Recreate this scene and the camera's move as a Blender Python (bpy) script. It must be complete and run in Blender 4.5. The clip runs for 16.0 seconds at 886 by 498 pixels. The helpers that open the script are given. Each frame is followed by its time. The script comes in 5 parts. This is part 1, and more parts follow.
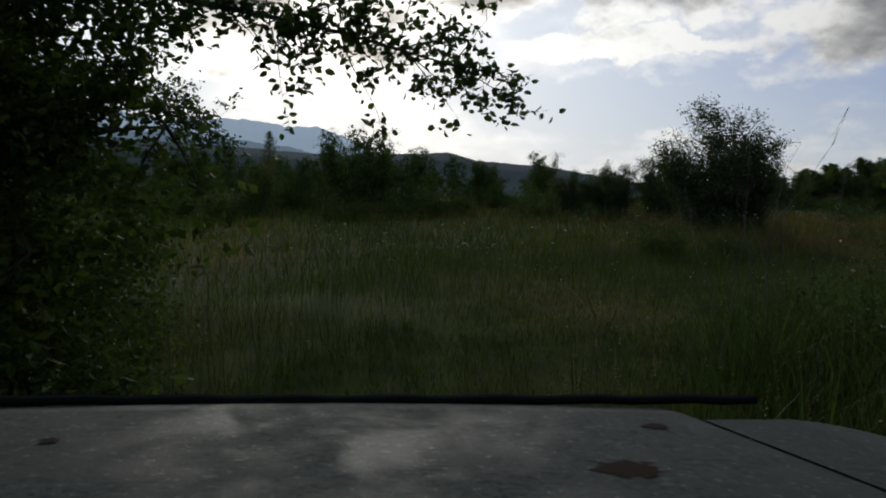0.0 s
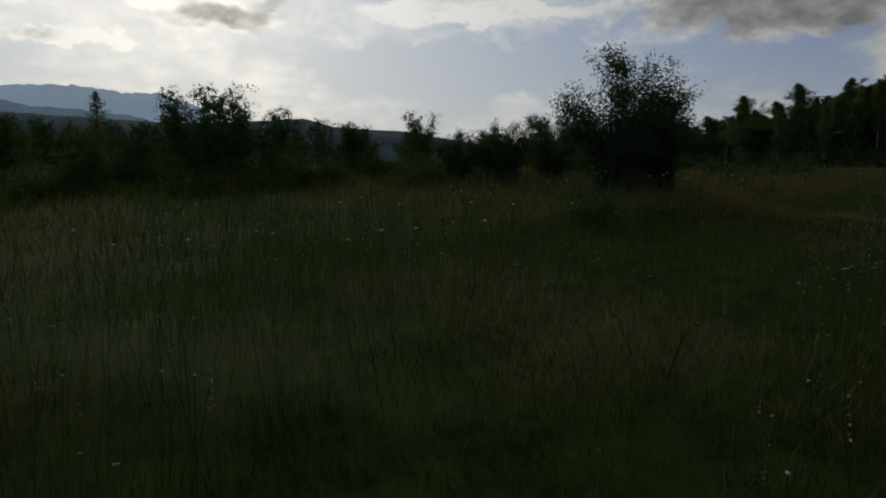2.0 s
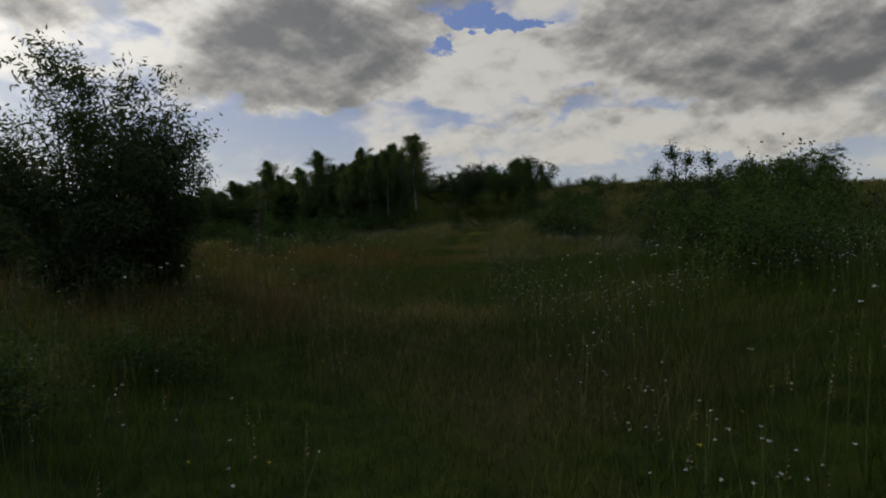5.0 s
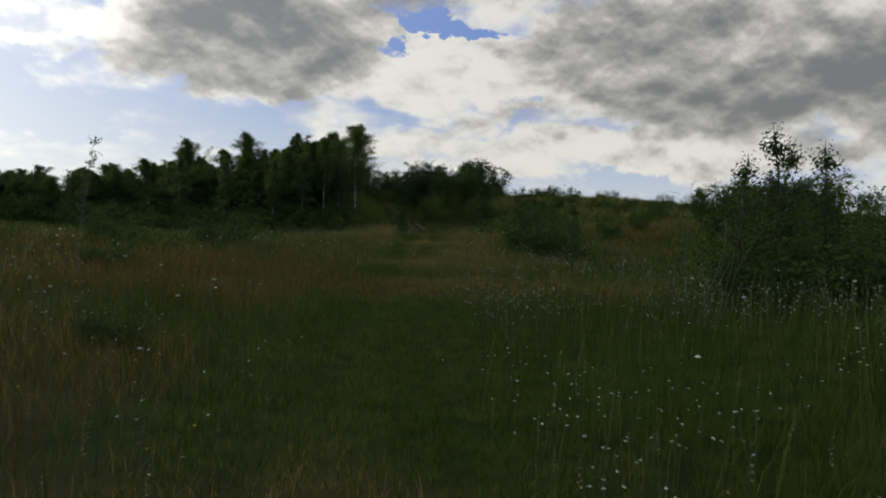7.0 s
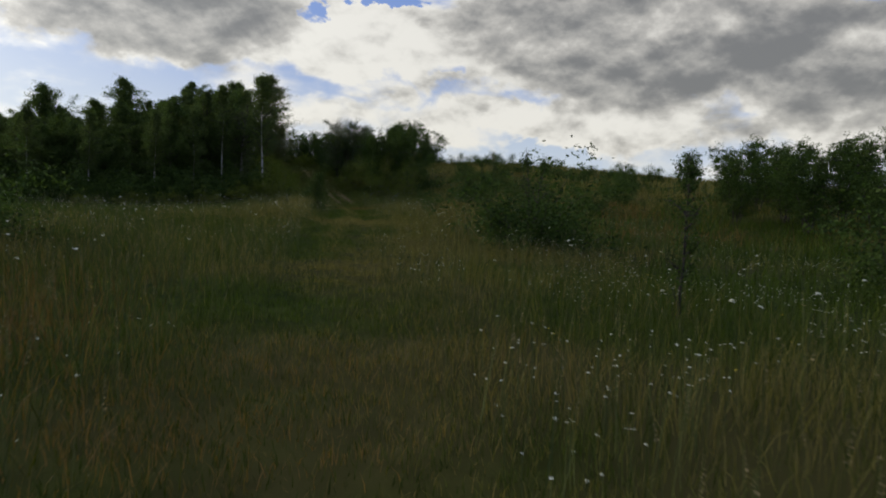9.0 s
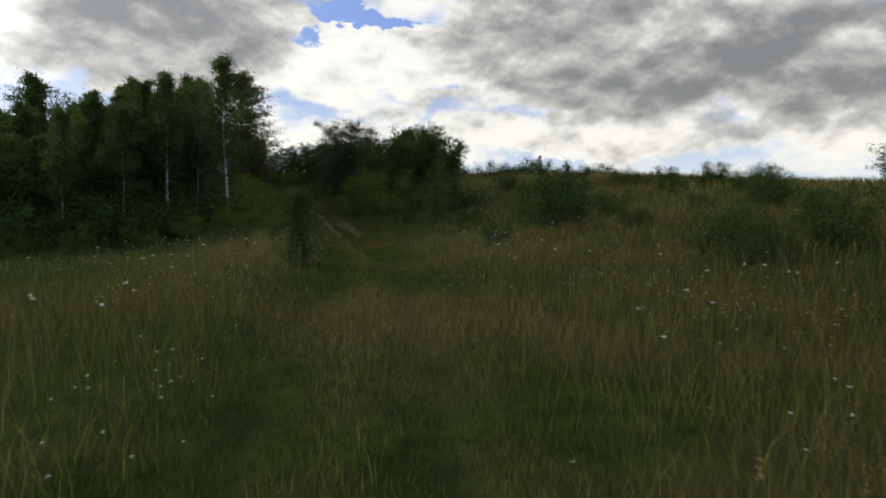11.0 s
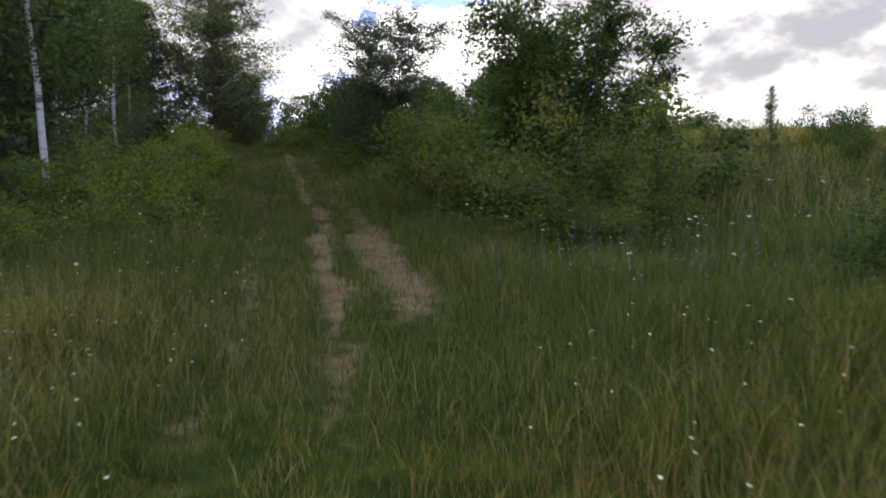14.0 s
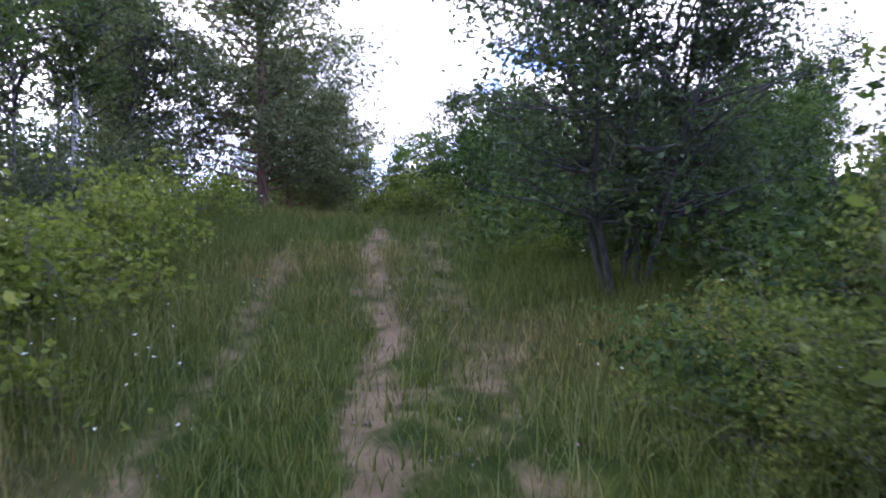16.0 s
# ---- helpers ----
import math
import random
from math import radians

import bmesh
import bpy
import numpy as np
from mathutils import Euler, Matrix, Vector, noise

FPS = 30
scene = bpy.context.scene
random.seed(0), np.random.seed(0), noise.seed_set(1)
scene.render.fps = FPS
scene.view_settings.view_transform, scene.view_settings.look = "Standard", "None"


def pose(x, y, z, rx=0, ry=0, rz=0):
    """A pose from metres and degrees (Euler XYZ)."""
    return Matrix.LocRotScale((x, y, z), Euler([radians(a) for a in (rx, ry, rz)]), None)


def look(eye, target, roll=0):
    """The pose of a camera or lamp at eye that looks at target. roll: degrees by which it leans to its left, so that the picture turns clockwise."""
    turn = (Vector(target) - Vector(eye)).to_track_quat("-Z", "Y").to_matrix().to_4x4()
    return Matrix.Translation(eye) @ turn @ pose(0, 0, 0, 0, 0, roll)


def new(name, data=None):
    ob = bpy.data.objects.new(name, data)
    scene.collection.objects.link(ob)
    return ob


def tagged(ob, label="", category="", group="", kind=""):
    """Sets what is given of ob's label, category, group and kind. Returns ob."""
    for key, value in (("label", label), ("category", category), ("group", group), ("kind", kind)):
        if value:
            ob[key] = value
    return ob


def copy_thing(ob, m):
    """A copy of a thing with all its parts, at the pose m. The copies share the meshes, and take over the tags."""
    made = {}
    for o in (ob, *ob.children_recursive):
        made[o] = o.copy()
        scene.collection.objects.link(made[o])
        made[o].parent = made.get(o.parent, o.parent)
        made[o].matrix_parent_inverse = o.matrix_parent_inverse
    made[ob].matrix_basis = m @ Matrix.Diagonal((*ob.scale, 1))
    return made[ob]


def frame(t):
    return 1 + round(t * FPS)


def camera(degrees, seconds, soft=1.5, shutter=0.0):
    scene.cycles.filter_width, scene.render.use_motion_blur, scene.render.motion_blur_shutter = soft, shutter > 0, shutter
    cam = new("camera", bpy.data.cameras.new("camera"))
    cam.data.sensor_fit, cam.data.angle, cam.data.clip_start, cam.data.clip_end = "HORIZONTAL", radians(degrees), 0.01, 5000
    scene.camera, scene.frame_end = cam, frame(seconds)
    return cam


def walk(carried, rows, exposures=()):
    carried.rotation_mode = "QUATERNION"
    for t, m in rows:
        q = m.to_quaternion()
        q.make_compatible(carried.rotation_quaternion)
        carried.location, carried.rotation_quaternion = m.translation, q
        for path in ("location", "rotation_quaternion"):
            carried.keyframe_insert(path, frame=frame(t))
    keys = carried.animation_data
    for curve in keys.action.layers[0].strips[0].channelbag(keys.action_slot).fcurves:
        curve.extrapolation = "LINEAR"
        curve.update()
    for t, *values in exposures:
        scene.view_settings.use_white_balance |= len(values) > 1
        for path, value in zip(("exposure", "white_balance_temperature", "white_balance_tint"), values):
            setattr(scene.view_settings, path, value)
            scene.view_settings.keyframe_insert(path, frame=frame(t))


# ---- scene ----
# the camera and its way: seconds, place, heading, tilt, lean
EYE = 1.6
ROWS = (
    (0, 0.00, 0.00, 0.00, 7.75, -4.09, -1.59), (0.5, -0.41, 0.85, 0.00, 6.82, -2.91, 0.31),
    (1, -0.76, 1.60, -0.01, 4.09, -3.08, 2.24), (1.5, -0.89, 2.45, 0.00, 0.43, -1.92, 2.52),
    (2, -0.94, 3.38, -0.01, -3.90, -6.73, 0.01), (2.5, -0.95, 4.25, 0.01, -9.65, 0.52, 4.58),
    (3, -0.63, 5.41, 0.08, -19.38, -3.01, 3.62), (3.5, -0.14, 6.71, 0.17, -28.49, -0.94, 3.03),
    (4, 0.56, 8.01, 0.25, -36.92, -1.90, 1.97), (6.5, 6.34, 15.14, 0.30, -44.74, -1.06, 0.63),
    (7, 7.99, 17.03, 0.44, -46.55, -1.68, -2.34), (7.5, 9.79, 19.02, 0.38, -48.17, -3.63, -0.89),
    (8, 11.63, 21.02, 0.45, -49.63, -1.52, -1.99), (8.5, 13.54, 22.85, 0.48, -52.35, -3.73, -3.61),
    (11, 27.81, 37.36, 0.91, -52.97, -2.39, -0.02), (11.5, 30.61, 40.09, 1.06, -54.21, -1.67, -3.40),
    (12, 33.66, 42.83, 1.23, -53.95, -4.63, -3.84), (12.5, 36.57, 45.47, 1.27, -52.66, -2.14, -3.14),
    (13, 39.67, 48.48, 1.34, -52.35, -2.56, -3.70), (13.5, 42.69, 51.45, 1.35, -50.85, -3.23, -2.81),
    (14, 46.01, 54.92, 1.40, -48.23, -3.94, 0.02), (14.5, 48.80, 58.09, 1.52, -45.70, -3.29, -2.30),
    (15, 51.52, 61.57, 1.85, -41.71, -3.02, 0.99), (15.5, 53.84, 64.69, 2.25, -39.14, 2.17, 2.03),
    (16, 56.02, 67.80, 2.70, -37.82, 1.21, 0.30),
)
EXPOSURES = ((0, -0.4, 6400, 9), (0.5, -0.3, 6400, 9), (1, -0.5, 6400, 9), (1.5, -0.6, 6450, 9), (2, -0.95, 6450, 8), (2.5, -0.8, 6500, 8), (3, -1.0, 6500, 10), (3.5, -0.55, 6500, 10), (4, -0.45, 6750, 10), (7, 0.1, 6700, 8), (7.5, 0.3, 6700, 8), (8, 0.4, 6700, 8), (8.5, 0.2, 6700, 8), (11, 0.5, 6650, 8), (11.5, 0.55, 6650, 8), (12, 0.65, 6650, 9),
             (12.5, 1.05, 6650, 10), (13, 1.15, 6650, 12), (14, 1.8, 6600, 16), (14.5, 2.25, 6600, 24), (15, 3.3, 5750, 32), (15.5, 3.2, 5650, 34), (16, 2.95, 5500, 36))
walk(camera(65.7, 16.0, soft=2.0, shutter=0.1), [(t, pose(x, y, z + EYE, 90 + p, r, a)) for t, x, y, z, a, p, r in ROWS], EXPOSURES)


# ---- world and sun ----
class Nodes:
    """A thin wrapper to write node trees as sums."""

    def __init__(self, tree):
        self.tree = tree

    def add(self, kind, **settings):
        n = self.tree.nodes.new(kind)
        for key, value in settings.items():
            setattr(n, key, value)
        return n

    def put(self, socket, value):
        if isinstance(value, bpy.types.NodeSocket):
            self.tree.links.new(value, socket)
        else:
            socket.default_value = value

    def math(self, op, a, b=0.0, c=0.0):
        n = self.add("ShaderNodeMath", operation=op)
        for s, v in zip(n.inputs, (a, b, c)):
            self.put(s, v)
        return n.outputs[0]

    def step(self, v, lo, hi, a=0.0, b=1.0):
        n = self.add("ShaderNodeMapRange", interpolation_type="SMOOTHSTEP")
        for s, x in zip(n.inputs, (v, lo, hi, a, b)):
            self.put(s, x)
        return n.outputs[0]

    def noise(self, vector, scale, detail=4.0, rough=0.55, distortion=0.0):
        n = self.add("ShaderNodeTexNoise")
        if vector is not None:
            self.put(n.inputs["Vector"], vector)
        for key, v in (("Scale", scale), ("Detail", detail), ("Roughness", rough), ("Distortion", distortion)):
            self.put(n.inputs[key], v)
        return n.outputs["Fac"]

    def mix(self, fac, a, b, blend="MIX"):
        n = self.add("ShaderNodeMix", data_type="RGBA", blend_type=blend)
        self.put(n.inputs[0], fac)
        for s, v in ((n.inputs[6], a), (n.inputs[7], b)):
            self.put(s, v if isinstance(v, bpy.types.NodeSocket) or len(v) == 4 else (*v, 1))
        return n.outputs[2]

    def join(self, x, y, z=0.0):
        n = self.add("ShaderNodeCombineXYZ")
        for s, v in zip(n.inputs, (x, y, z)):
            self.put(s, v)
        return n.outputs[0]


SUN_AZ, SUN_EL = radians(-17), radians(20)
world = bpy.data.worlds.new("sky")
scene.world = world
world.use_nodes = True
world.node_tree.nodes.clear()
w = Nodes(world.node_tree)
coord = w.add("ShaderNodeTexCoord").outputs["Generated"]
split = w.add("ShaderNodeSeparateXYZ")
w.put(split.inputs[0], coord)
dx, dy, dz = split.outputs
nishita = w.add("ShaderNodeTexSky", sky_type="NISHITA", sun_disc=False)
nishita.sun_elevation, nishita.sun_rotation = SUN_EL, SUN_AZ
nishita.air_density, nishita.dust_density = 1.2, 1.5
up = w.math("ADD", w.math("MAXIMUM", dz, 0.0), 0.13)
plane = w.join(w.math("DIVIDE", dx, up), w.math("DIVIDE", dy, up), 0.0)
round_ = w.join(dx, dy, w.math("MULTIPLY", dz, 1.6))
warp_a = w.math("SUBTRACT", w.noise(round_, 8.0, 5.0, 0.56), 0.5)
warp_b = w.math("SUBTRACT", w.noise(round_, 10.0, 5.0, 0.58, 0.3), 0.5)


def shifted(rise):
    return w.join(dx, dy, w.math("MULTIPLY_ADD", dz, 1.6, rise))


bearing = w.math("MULTIPLY", w.math("ARCTAN2", dx, dy), 57.2958)
height = w.math("MULTIPLY", w.math("ARCSINE", dz), 57.2958)
ragged = (w.math("MULTIPLY_ADD", warp_a, 17.0, bearing), w.math("MULTIPLY_ADD", warp_b, 7.0, height))
rounded = (w.math("MULTIPLY_ADD", w.math("SUBTRACT", w.noise(round_, 7.0, 3.0, 0.5), 0.5), 15.0, bearing),
           w.math("MULTIPLY_ADD", w.math("SUBTRACT", w.noise(shifted(0.3), 9.0, 3.0, 0.5), 0.5), 6.0, height))
# cloud masses: bearing, height, half width, half height, weight
CLOUDS = ((30, 14.5, 11, 4.4, 0.95), (47, 12.6, 8, 3.4, 0.50), (68, 13.5, 15, 5.0, 0.62), (50, 6.6, 14, 2.0, 0.26), (66, 6.6, 10, 1.7, 0.30), (84, 10, 10, 5.0, 0.50),
          (9, 16.5, 7, 2.6, 0.55), (8, 12.3, 9, 1.1, 0.34), (-8, 18.0, 8, 3.3, 0.95), (-14, 12.0, 4, 1.2, 0.62), (-24, 15, 6, 2.6, 0.75), (-24, 9.3, 4, 0.7, 0.40),
          (42, 30, 45, 11.5, 0.70), (45.5, 16.2, 3.6, 0.65, -0.85), (41, 14.2, 2.2, 1.0, -0.80), (54, 11.4, 2.2, 0.6, -0.34), (10, 7.8, 18, 2.3, -0.24), (62, 4.0, 4.5, 1.0, -0.30))
# where those masses are thick enough to be grey underneath
GREY = ((30, 13.4, 9.5, 3.8, 0.68), (67, 13.6, 13, 4.0, 0.50), (76, 9.0, 13, 1.9, 0.44), (57, 9.4, 6, 1.0, 0.34), (86, 13, 9, 4.0, 0.50), (-8, 17.6, 7, 2.7, 0.95),
        (-14, 11.8, 3.4, 0.9, 0.65), (-24, 14.6, 4.5, 1.7, 0.75), (9, 16.6, 5, 1.6, 0.55), (42, 30, 45, 11.5, 0.65), (48, 8.2, 5, 0.7, 0.22))


def masses(rows, az, el, edge):
    """The sum of soft round masses in the sky."""
    total = 0.0
    for a, e, wa, we, weight in rows:
        u = w.math("DIVIDE", w.math("SUBTRACT", az, a), wa)
        v = w.math("DIVIDE", w.math("SUBTRACT", el, e), we)
        d = w.math("ADD", w.math("MULTIPLY", u, u), w.math("MULTIPLY", v, v))
        total = w.math("MULTIPLY_ADD", w.step(d, edge, 0.05), weight, total)
    return total


def billow(where):
    """Puffed cloud: rounded heads with creases between them, on a soft base."""
    soft = w.noise(where, 8.0, 8.0, 0.58, 0.2)
    puff = w.math("ABSOLUTE", w.math("MULTIPLY_ADD", w.noise(where, 12.0, 4.0, 0.5, 0.2), 2.0, -1.0))
    return w.math("ADD", w.math("MULTIPLY", soft, 0.80), w.math("MULTIPLY", puff, 0.45))


wisps = w.noise(plane, 2.1, 6.0, 0.55, 0.3)
fluff = billow(round_)
thick = w.math("ADD", w.math("ADD", w.math("MULTIPLY", wisps, 0.36), w.math("MULTIPLY", fluff, 0.64)), masses(CLOUDS, *ragged, 1.6))
cover = w.step(thick, 0.36, 0.68)
# heads are lit from above: each swell is paler at its top than below
swell = w.math("SUBTRACT", w.noise(shifted(0.040), 9.0, 6.0, 0.52, 0.2), w.noise(round_, 9.0, 6.0, 0.52, 0.2))
small = w.math("SUBTRACT", w.noise(shifted(0.010), 24.0, 6.0, 0.6, 0.1), w.noise(round_, 24.0, 6.0, 0.6, 0.1))
swell = w.math("MULTIPLY_ADD", small, 0.35, swell)
broad = w.noise(round_, 4.0, 3.0, 0.5)
shade = w.math("MULTIPLY", masses(GREY, *rounded, 2.1), w.math("MULTIPLY_ADD", broad, 0.9, 0.55))
shade = w.math("ADD", shade, w.math("MULTIPLY", swell, 1.7))
shade = w.math("ADD", shade, w.math("MULTIPLY", w.step(thick, 0.50, 0.95), 0.10))
core = w.step(shade, 0.0, 1.0)
sun = Vector((math.sin(SUN_AZ) * math.cos(SUN_EL), math.cos(SUN_AZ) * math.cos(SUN_EL), math.sin(SUN_EL)))
near_sun = w.math("ADD", w.math("ADD", w.math("MULTIPLY", dx, sun.x), w.math("MULTIPLY", dy, sun.y)), w.math("MULTIPLY", dz, sun.z))
glow = w.math("POWER", w.math("MAXIMUM", near_sun, 0.0), 5.5)
tall = w.math("POWER", w.math("MAXIMUM", near_sun, 0.0), 60.0)
light_cloud = w.mix(glow, (0.72, 0.705, 0.68, 1), (1.75, 1.73, 1.68, 1))
ramp = w.add("ShaderNodeValToRGB")
w.put(ramp.inputs[0], core)
ramp.color_ramp.elements[0].position, ramp.color_ramp.elements[0].color = 0.0, (1, 1, 1, 1)
ramp.color_ramp.elements[1].position, ramp.color_ramp.elements[1].color = 0.42, (0.58, 0.575, 0.58, 1)
last = ramp.color_ramp.elements.new(1.0)
last.color = (0.23, 0.235, 0.255, 1)
cloud = w.mix(1.0, light_cloud, ramp.outputs[0], "MULTIPLY")
haze = w.step(dz, 0.26, 0.0)
clear = w.mix(haze, (0.16, 0.26, 0.58, 1), (0.52, 0.59, 0.67, 1))
clear = w.mix(w.math("MULTIPLY", glow, 0.9), clear, (1.20, 1.27, 1.32, 1))
whole = w.mix(cover, clear, cloud)
whole = w.mix(w.math("MULTIPLY", w.math("MULTIPLY", tall, 0.30), w.math("SUBTRACT", 1.0, core)), whole, (2.6, 2.5, 2.3, 1))
background = w.add("ShaderNodeBackground")
# the clear air of the sky model is dimmed to the clouds' scale
dim = w.mix(1.0, nishita.outputs[0], (0.10, 0.10, 0.10, 1), "MULTIPLY")
w.put(background.inputs[0], w.mix(0.92, dim, whole))
w.put(background.inputs[1], 1.0)
w.put(w.add("ShaderNodeOutputWorld").inputs[0], background.outputs[0])

lamp = new("sun", bpy.data.lights.new("sun", "SUN"))
lamp.data.energy, lamp.data.angle, lamp.data.color = 1.0, radians(12), (1.0, 0.94, 0.84)
lamp.matrix_world = look(sun * 60, (0, 0, 0))


# ---- materials ----
def material(name, rough=0.8, metallic=0.0):
    m = bpy.data.materials.new(name)
    m.use_nodes = True
    n = Nodes(m.node_tree)
    shader = m.node_tree.nodes["Principled BSDF"]
    shader.inputs["Roughness"].default_value = rough
    shader.inputs["Metallic"].default_value = metallic
    return m, n, shader


def foliage(name, dark, mid, pale, through_light=0.35, rough=0.62):
    """Leaf stuff: each leaf or blade has its own tone, whole patches drift, and light comes through."""
    m, n, shader = material(name, rough)
    own = n.add("ShaderNodeNewGeometry").outputs["Random Per Island"]
    place = n.add("ShaderNodeTexCoord").outputs["Object"]
    patch = n.noise(place, 0.55, 3.0)
    tone = n.mix(n.step(own, 0.0, 0.75), dark, mid)
    tone = n.mix(n.math("MULTIPLY", n.step(patch, 0.42, 0.68), n.step(own, 0.25, 1.0)), tone, pale)
    n.put(shader.inputs["Base Color"], tone)
    shader.inputs["Specular IOR Level"].default_value = 0.07
    back = n.add("ShaderNodeBsdfTranslucent")
    n.put(back.inputs[0], n.mix(1.0, tone, (1.25, 1.35, 0.7), "MULTIPLY"))
    both = n.add("ShaderNodeMixShader")
    n.put(both.inputs[0], through_light)
    n.put(both.inputs[1], shader.outputs[0])
    n.put(both.inputs[2], back.outputs[0])
    n.put(m.node_tree.nodes["Material Output"].inputs[0], both.outputs[0])
    return m


def bark(name, dark, pale, scale=14.0, bands=False):
    m, n, shader = material(name, 0.9)
    place = n.add("ShaderNodeTexCoord").outputs["Object"]
    stretch = n.add("ShaderNodeMapping")
    n.put(stretch.inputs[0], place)
    stretch.inputs["Scale"].default_value = (1, 1, 6.0) if bands else (1, 1, 0.22)
    grain = n.noise(stretch.outputs[0], scale if not bands else 2.2, 6.0, 0.65)
    fine = n.noise(place, 60.0, 3.0)
    tone = n.mix(n.step(grain, 0.40, 0.60) if not bands else n.step(grain, 0.36, 0.46), dark, pale)
    n.put(shader.inputs["Base Color"], n.mix(n.math("MULTIPLY", fine, 0.4), tone, dark))
    bump = n.add("ShaderNodeBump")
    bump.inputs["Strength"].default_value = 0.5
    n.put(bump.inputs["Height"], grain)
    n.put(shader.inputs["Normal"], bump.outputs[0])
    return m


def ground_material():
    m, n, shader = material("meadow_soil", 0.95)
    shader.inputs["Specular IOR Level"].default_value = 0.05
    place = n.add("ShaderNodeTexCoord").outputs["Object"]
    bare = n.add("ShaderNodeAttribute", attribute_name="bare").outputs["Fac"]
    big, small, grit = n.noise(place, 0.16, 4.0), n.noise(place, 2.4, 6.0, 0.65), n.noise(place, 38.0, 4.0, 0.7)
    turf = n.mix(n.step(small, 0.35, 0.65), (0.013, 0.024, 0.003), (0.036, 0.049, 0.006))
    turf = n.mix(n.step(big, 0.48, 0.62), turf, (0.046, 0.042, 0.012))
    dirt = n.mix(n.step(small, 0.3, 0.7), (0.078, 0.056, 0.024), (0.150, 0.110, 0.050))
    dirt = n.mix(n.step(grit, 0.60, 0.72), dirt, (0.21, 0.160, 0.096))
    dirt = n.mix(n.step(grit, 0.42, 0.30), dirt, (0.060, 0.042, 0.026))
    edge = n.math("ADD", bare, n.math("MULTIPLY", n.math("SUBTRACT", n.math("ADD", n.math("MULTIPLY", small, 0.6), n.math("MULTIPLY", n.noise(place, 0.9, 3.0), 0.4)), 0.5), 1.5))
    n.put(shader.inputs["Base Color"], n.mix(n.step(edge, 0.28, 0.62), turf, dirt))
    bump = n.add("ShaderNodeBump")
    bump.inputs["Strength"].default_value, bump.inputs["Distance"].default_value = 0.7, 0.04
    n.put(bump.inputs["Height"], n.math("ADD", small, n.math("MULTIPLY", grit, 0.35)))
    n.put(shader.inputs["Normal"], bump.outputs[0])
    return m


def plain(name, a, b, rough=0.8, scale=8.0):
    m, n, shader = material(name, rough)
    shader.inputs["Specular IOR Level"].default_value = 0.1
    own = n.add("ShaderNodeNewGeometry").outputs["Random Per Island"]
    spots = n.noise(n.add("ShaderNodeTexCoord").outputs["Object"], scale, 5.0, 0.6)
    n.put(shader.inputs["Base Color"], n.mix(n.math("MULTIPLY_ADD", own, 0.5, n.math("MULTIPLY", spots, 0.5)), a, b))
    return m


def grass_material(name="grass", dry_from=0.54, rust_from=0.63, fresh=1.0, warm=1.03, blue=0.011):
    """Meadow grass: green, straw and reddish patches a few metres wide, and a tone for each blade."""
    m, n, shader = material(name, 0.6)
    own = n.add("ShaderNodeNewGeometry").outputs["Random Per Island"]
    place = n.add("ShaderNodeTexCoord").outputs["Object"]
    green = n.mix(own, (0.017 * fresh * warm, 0.033 * fresh, 0.003), (0.062 * fresh * warm, 0.098 * fresh, blue * fresh))
    straw = n.mix(own, (0.094, 0.080, 0.021), (0.230, 0.192, 0.064))
    red = n.mix(own, (0.068, 0.041, 0.012), (0.205, 0.120, 0.042))
    dry = n.math("ADD", n.noise(place, 0.16, 3.0), n.math("MULTIPLY", n.math("SUBTRACT", own, 0.5), 0.22))
    rust = n.math("ADD", n.noise(place, 0.10, 2.0, 0.5, 0.6), n.math("MULTIPLY", n.math("SUBTRACT", own, 0.5), 0.2))
    tone = n.mix(n.step(dry, dry_from, dry_from + 0.18), green, straw)
    tone = n.mix(n.step(rust, rust_from, rust_from + 0.15), tone, red)
    n.put(shader.inputs["Base Color"], tone)
    shader.inputs["Specular IOR Level"].default_value = 0.08
    back = n.add("ShaderNodeBsdfTranslucent")
    n.put(back.inputs[0], n.mix(1.0, tone, (1.2, 1.25, 0.7), "MULTIPLY"))
    both = n.add("ShaderNodeMixShader")
    n.put(both.inputs[0], 0.35)
    n.put(both.inputs[1], shader.outputs[0])
    n.put(both.inputs[2], back.outputs[0])
    n.put(m.node_tree.nodes["Material Output"].inputs[0], both.outputs[0])
    return m


SOIL = ground_material()
GRASS = grass_material()
GRASS_FRESH = grass_material("fresh_grass", 0.54, 0.76, 1.5, 1.34, 0.026)
GRASS_STRAW = grass_material("straw_grass", 0.30, 0.75)
GRASS_RUST = grass_material("rust_grass", 0.50, 0.22)
LEAF = foliage("broad_leaves", (0.020, 0.036, 0.010), (0.050, 0.085, 0.020), (0.105, 0.140, 0.035))
LEAF_GREY = foliage("willow_leaves", (0.026, 0.040, 0.018), (0.058, 0.082, 0.036), (0.105, 0.130, 0.060))
LEAF_FRESH = foliage("bramble_leaves", (0.062, 0.084, 0.014), (0.140, 0.172, 0.030), (0.225, 0.235, 0.050), 0.45)
LEAF_TURNING = foliage("thicket_leaves", (0.047, 0.066, 0.014), (0.108, 0.138, 0.029), (0.210, 0.180, 0.042), 0.46)
LEAF_PALE = foliage("thin_wood_leaves", (0.050, 0.066, 0.030), (0.095, 0.118, 0.055), (0.150, 0.160, 0.080), 0.40)
LEAF_BIRCH = foliage("birch_leaves", (0.042, 0.064, 0.021), (0.086, 0.120, 0.040), (0.138, 0.165, 0.060), 0.44)
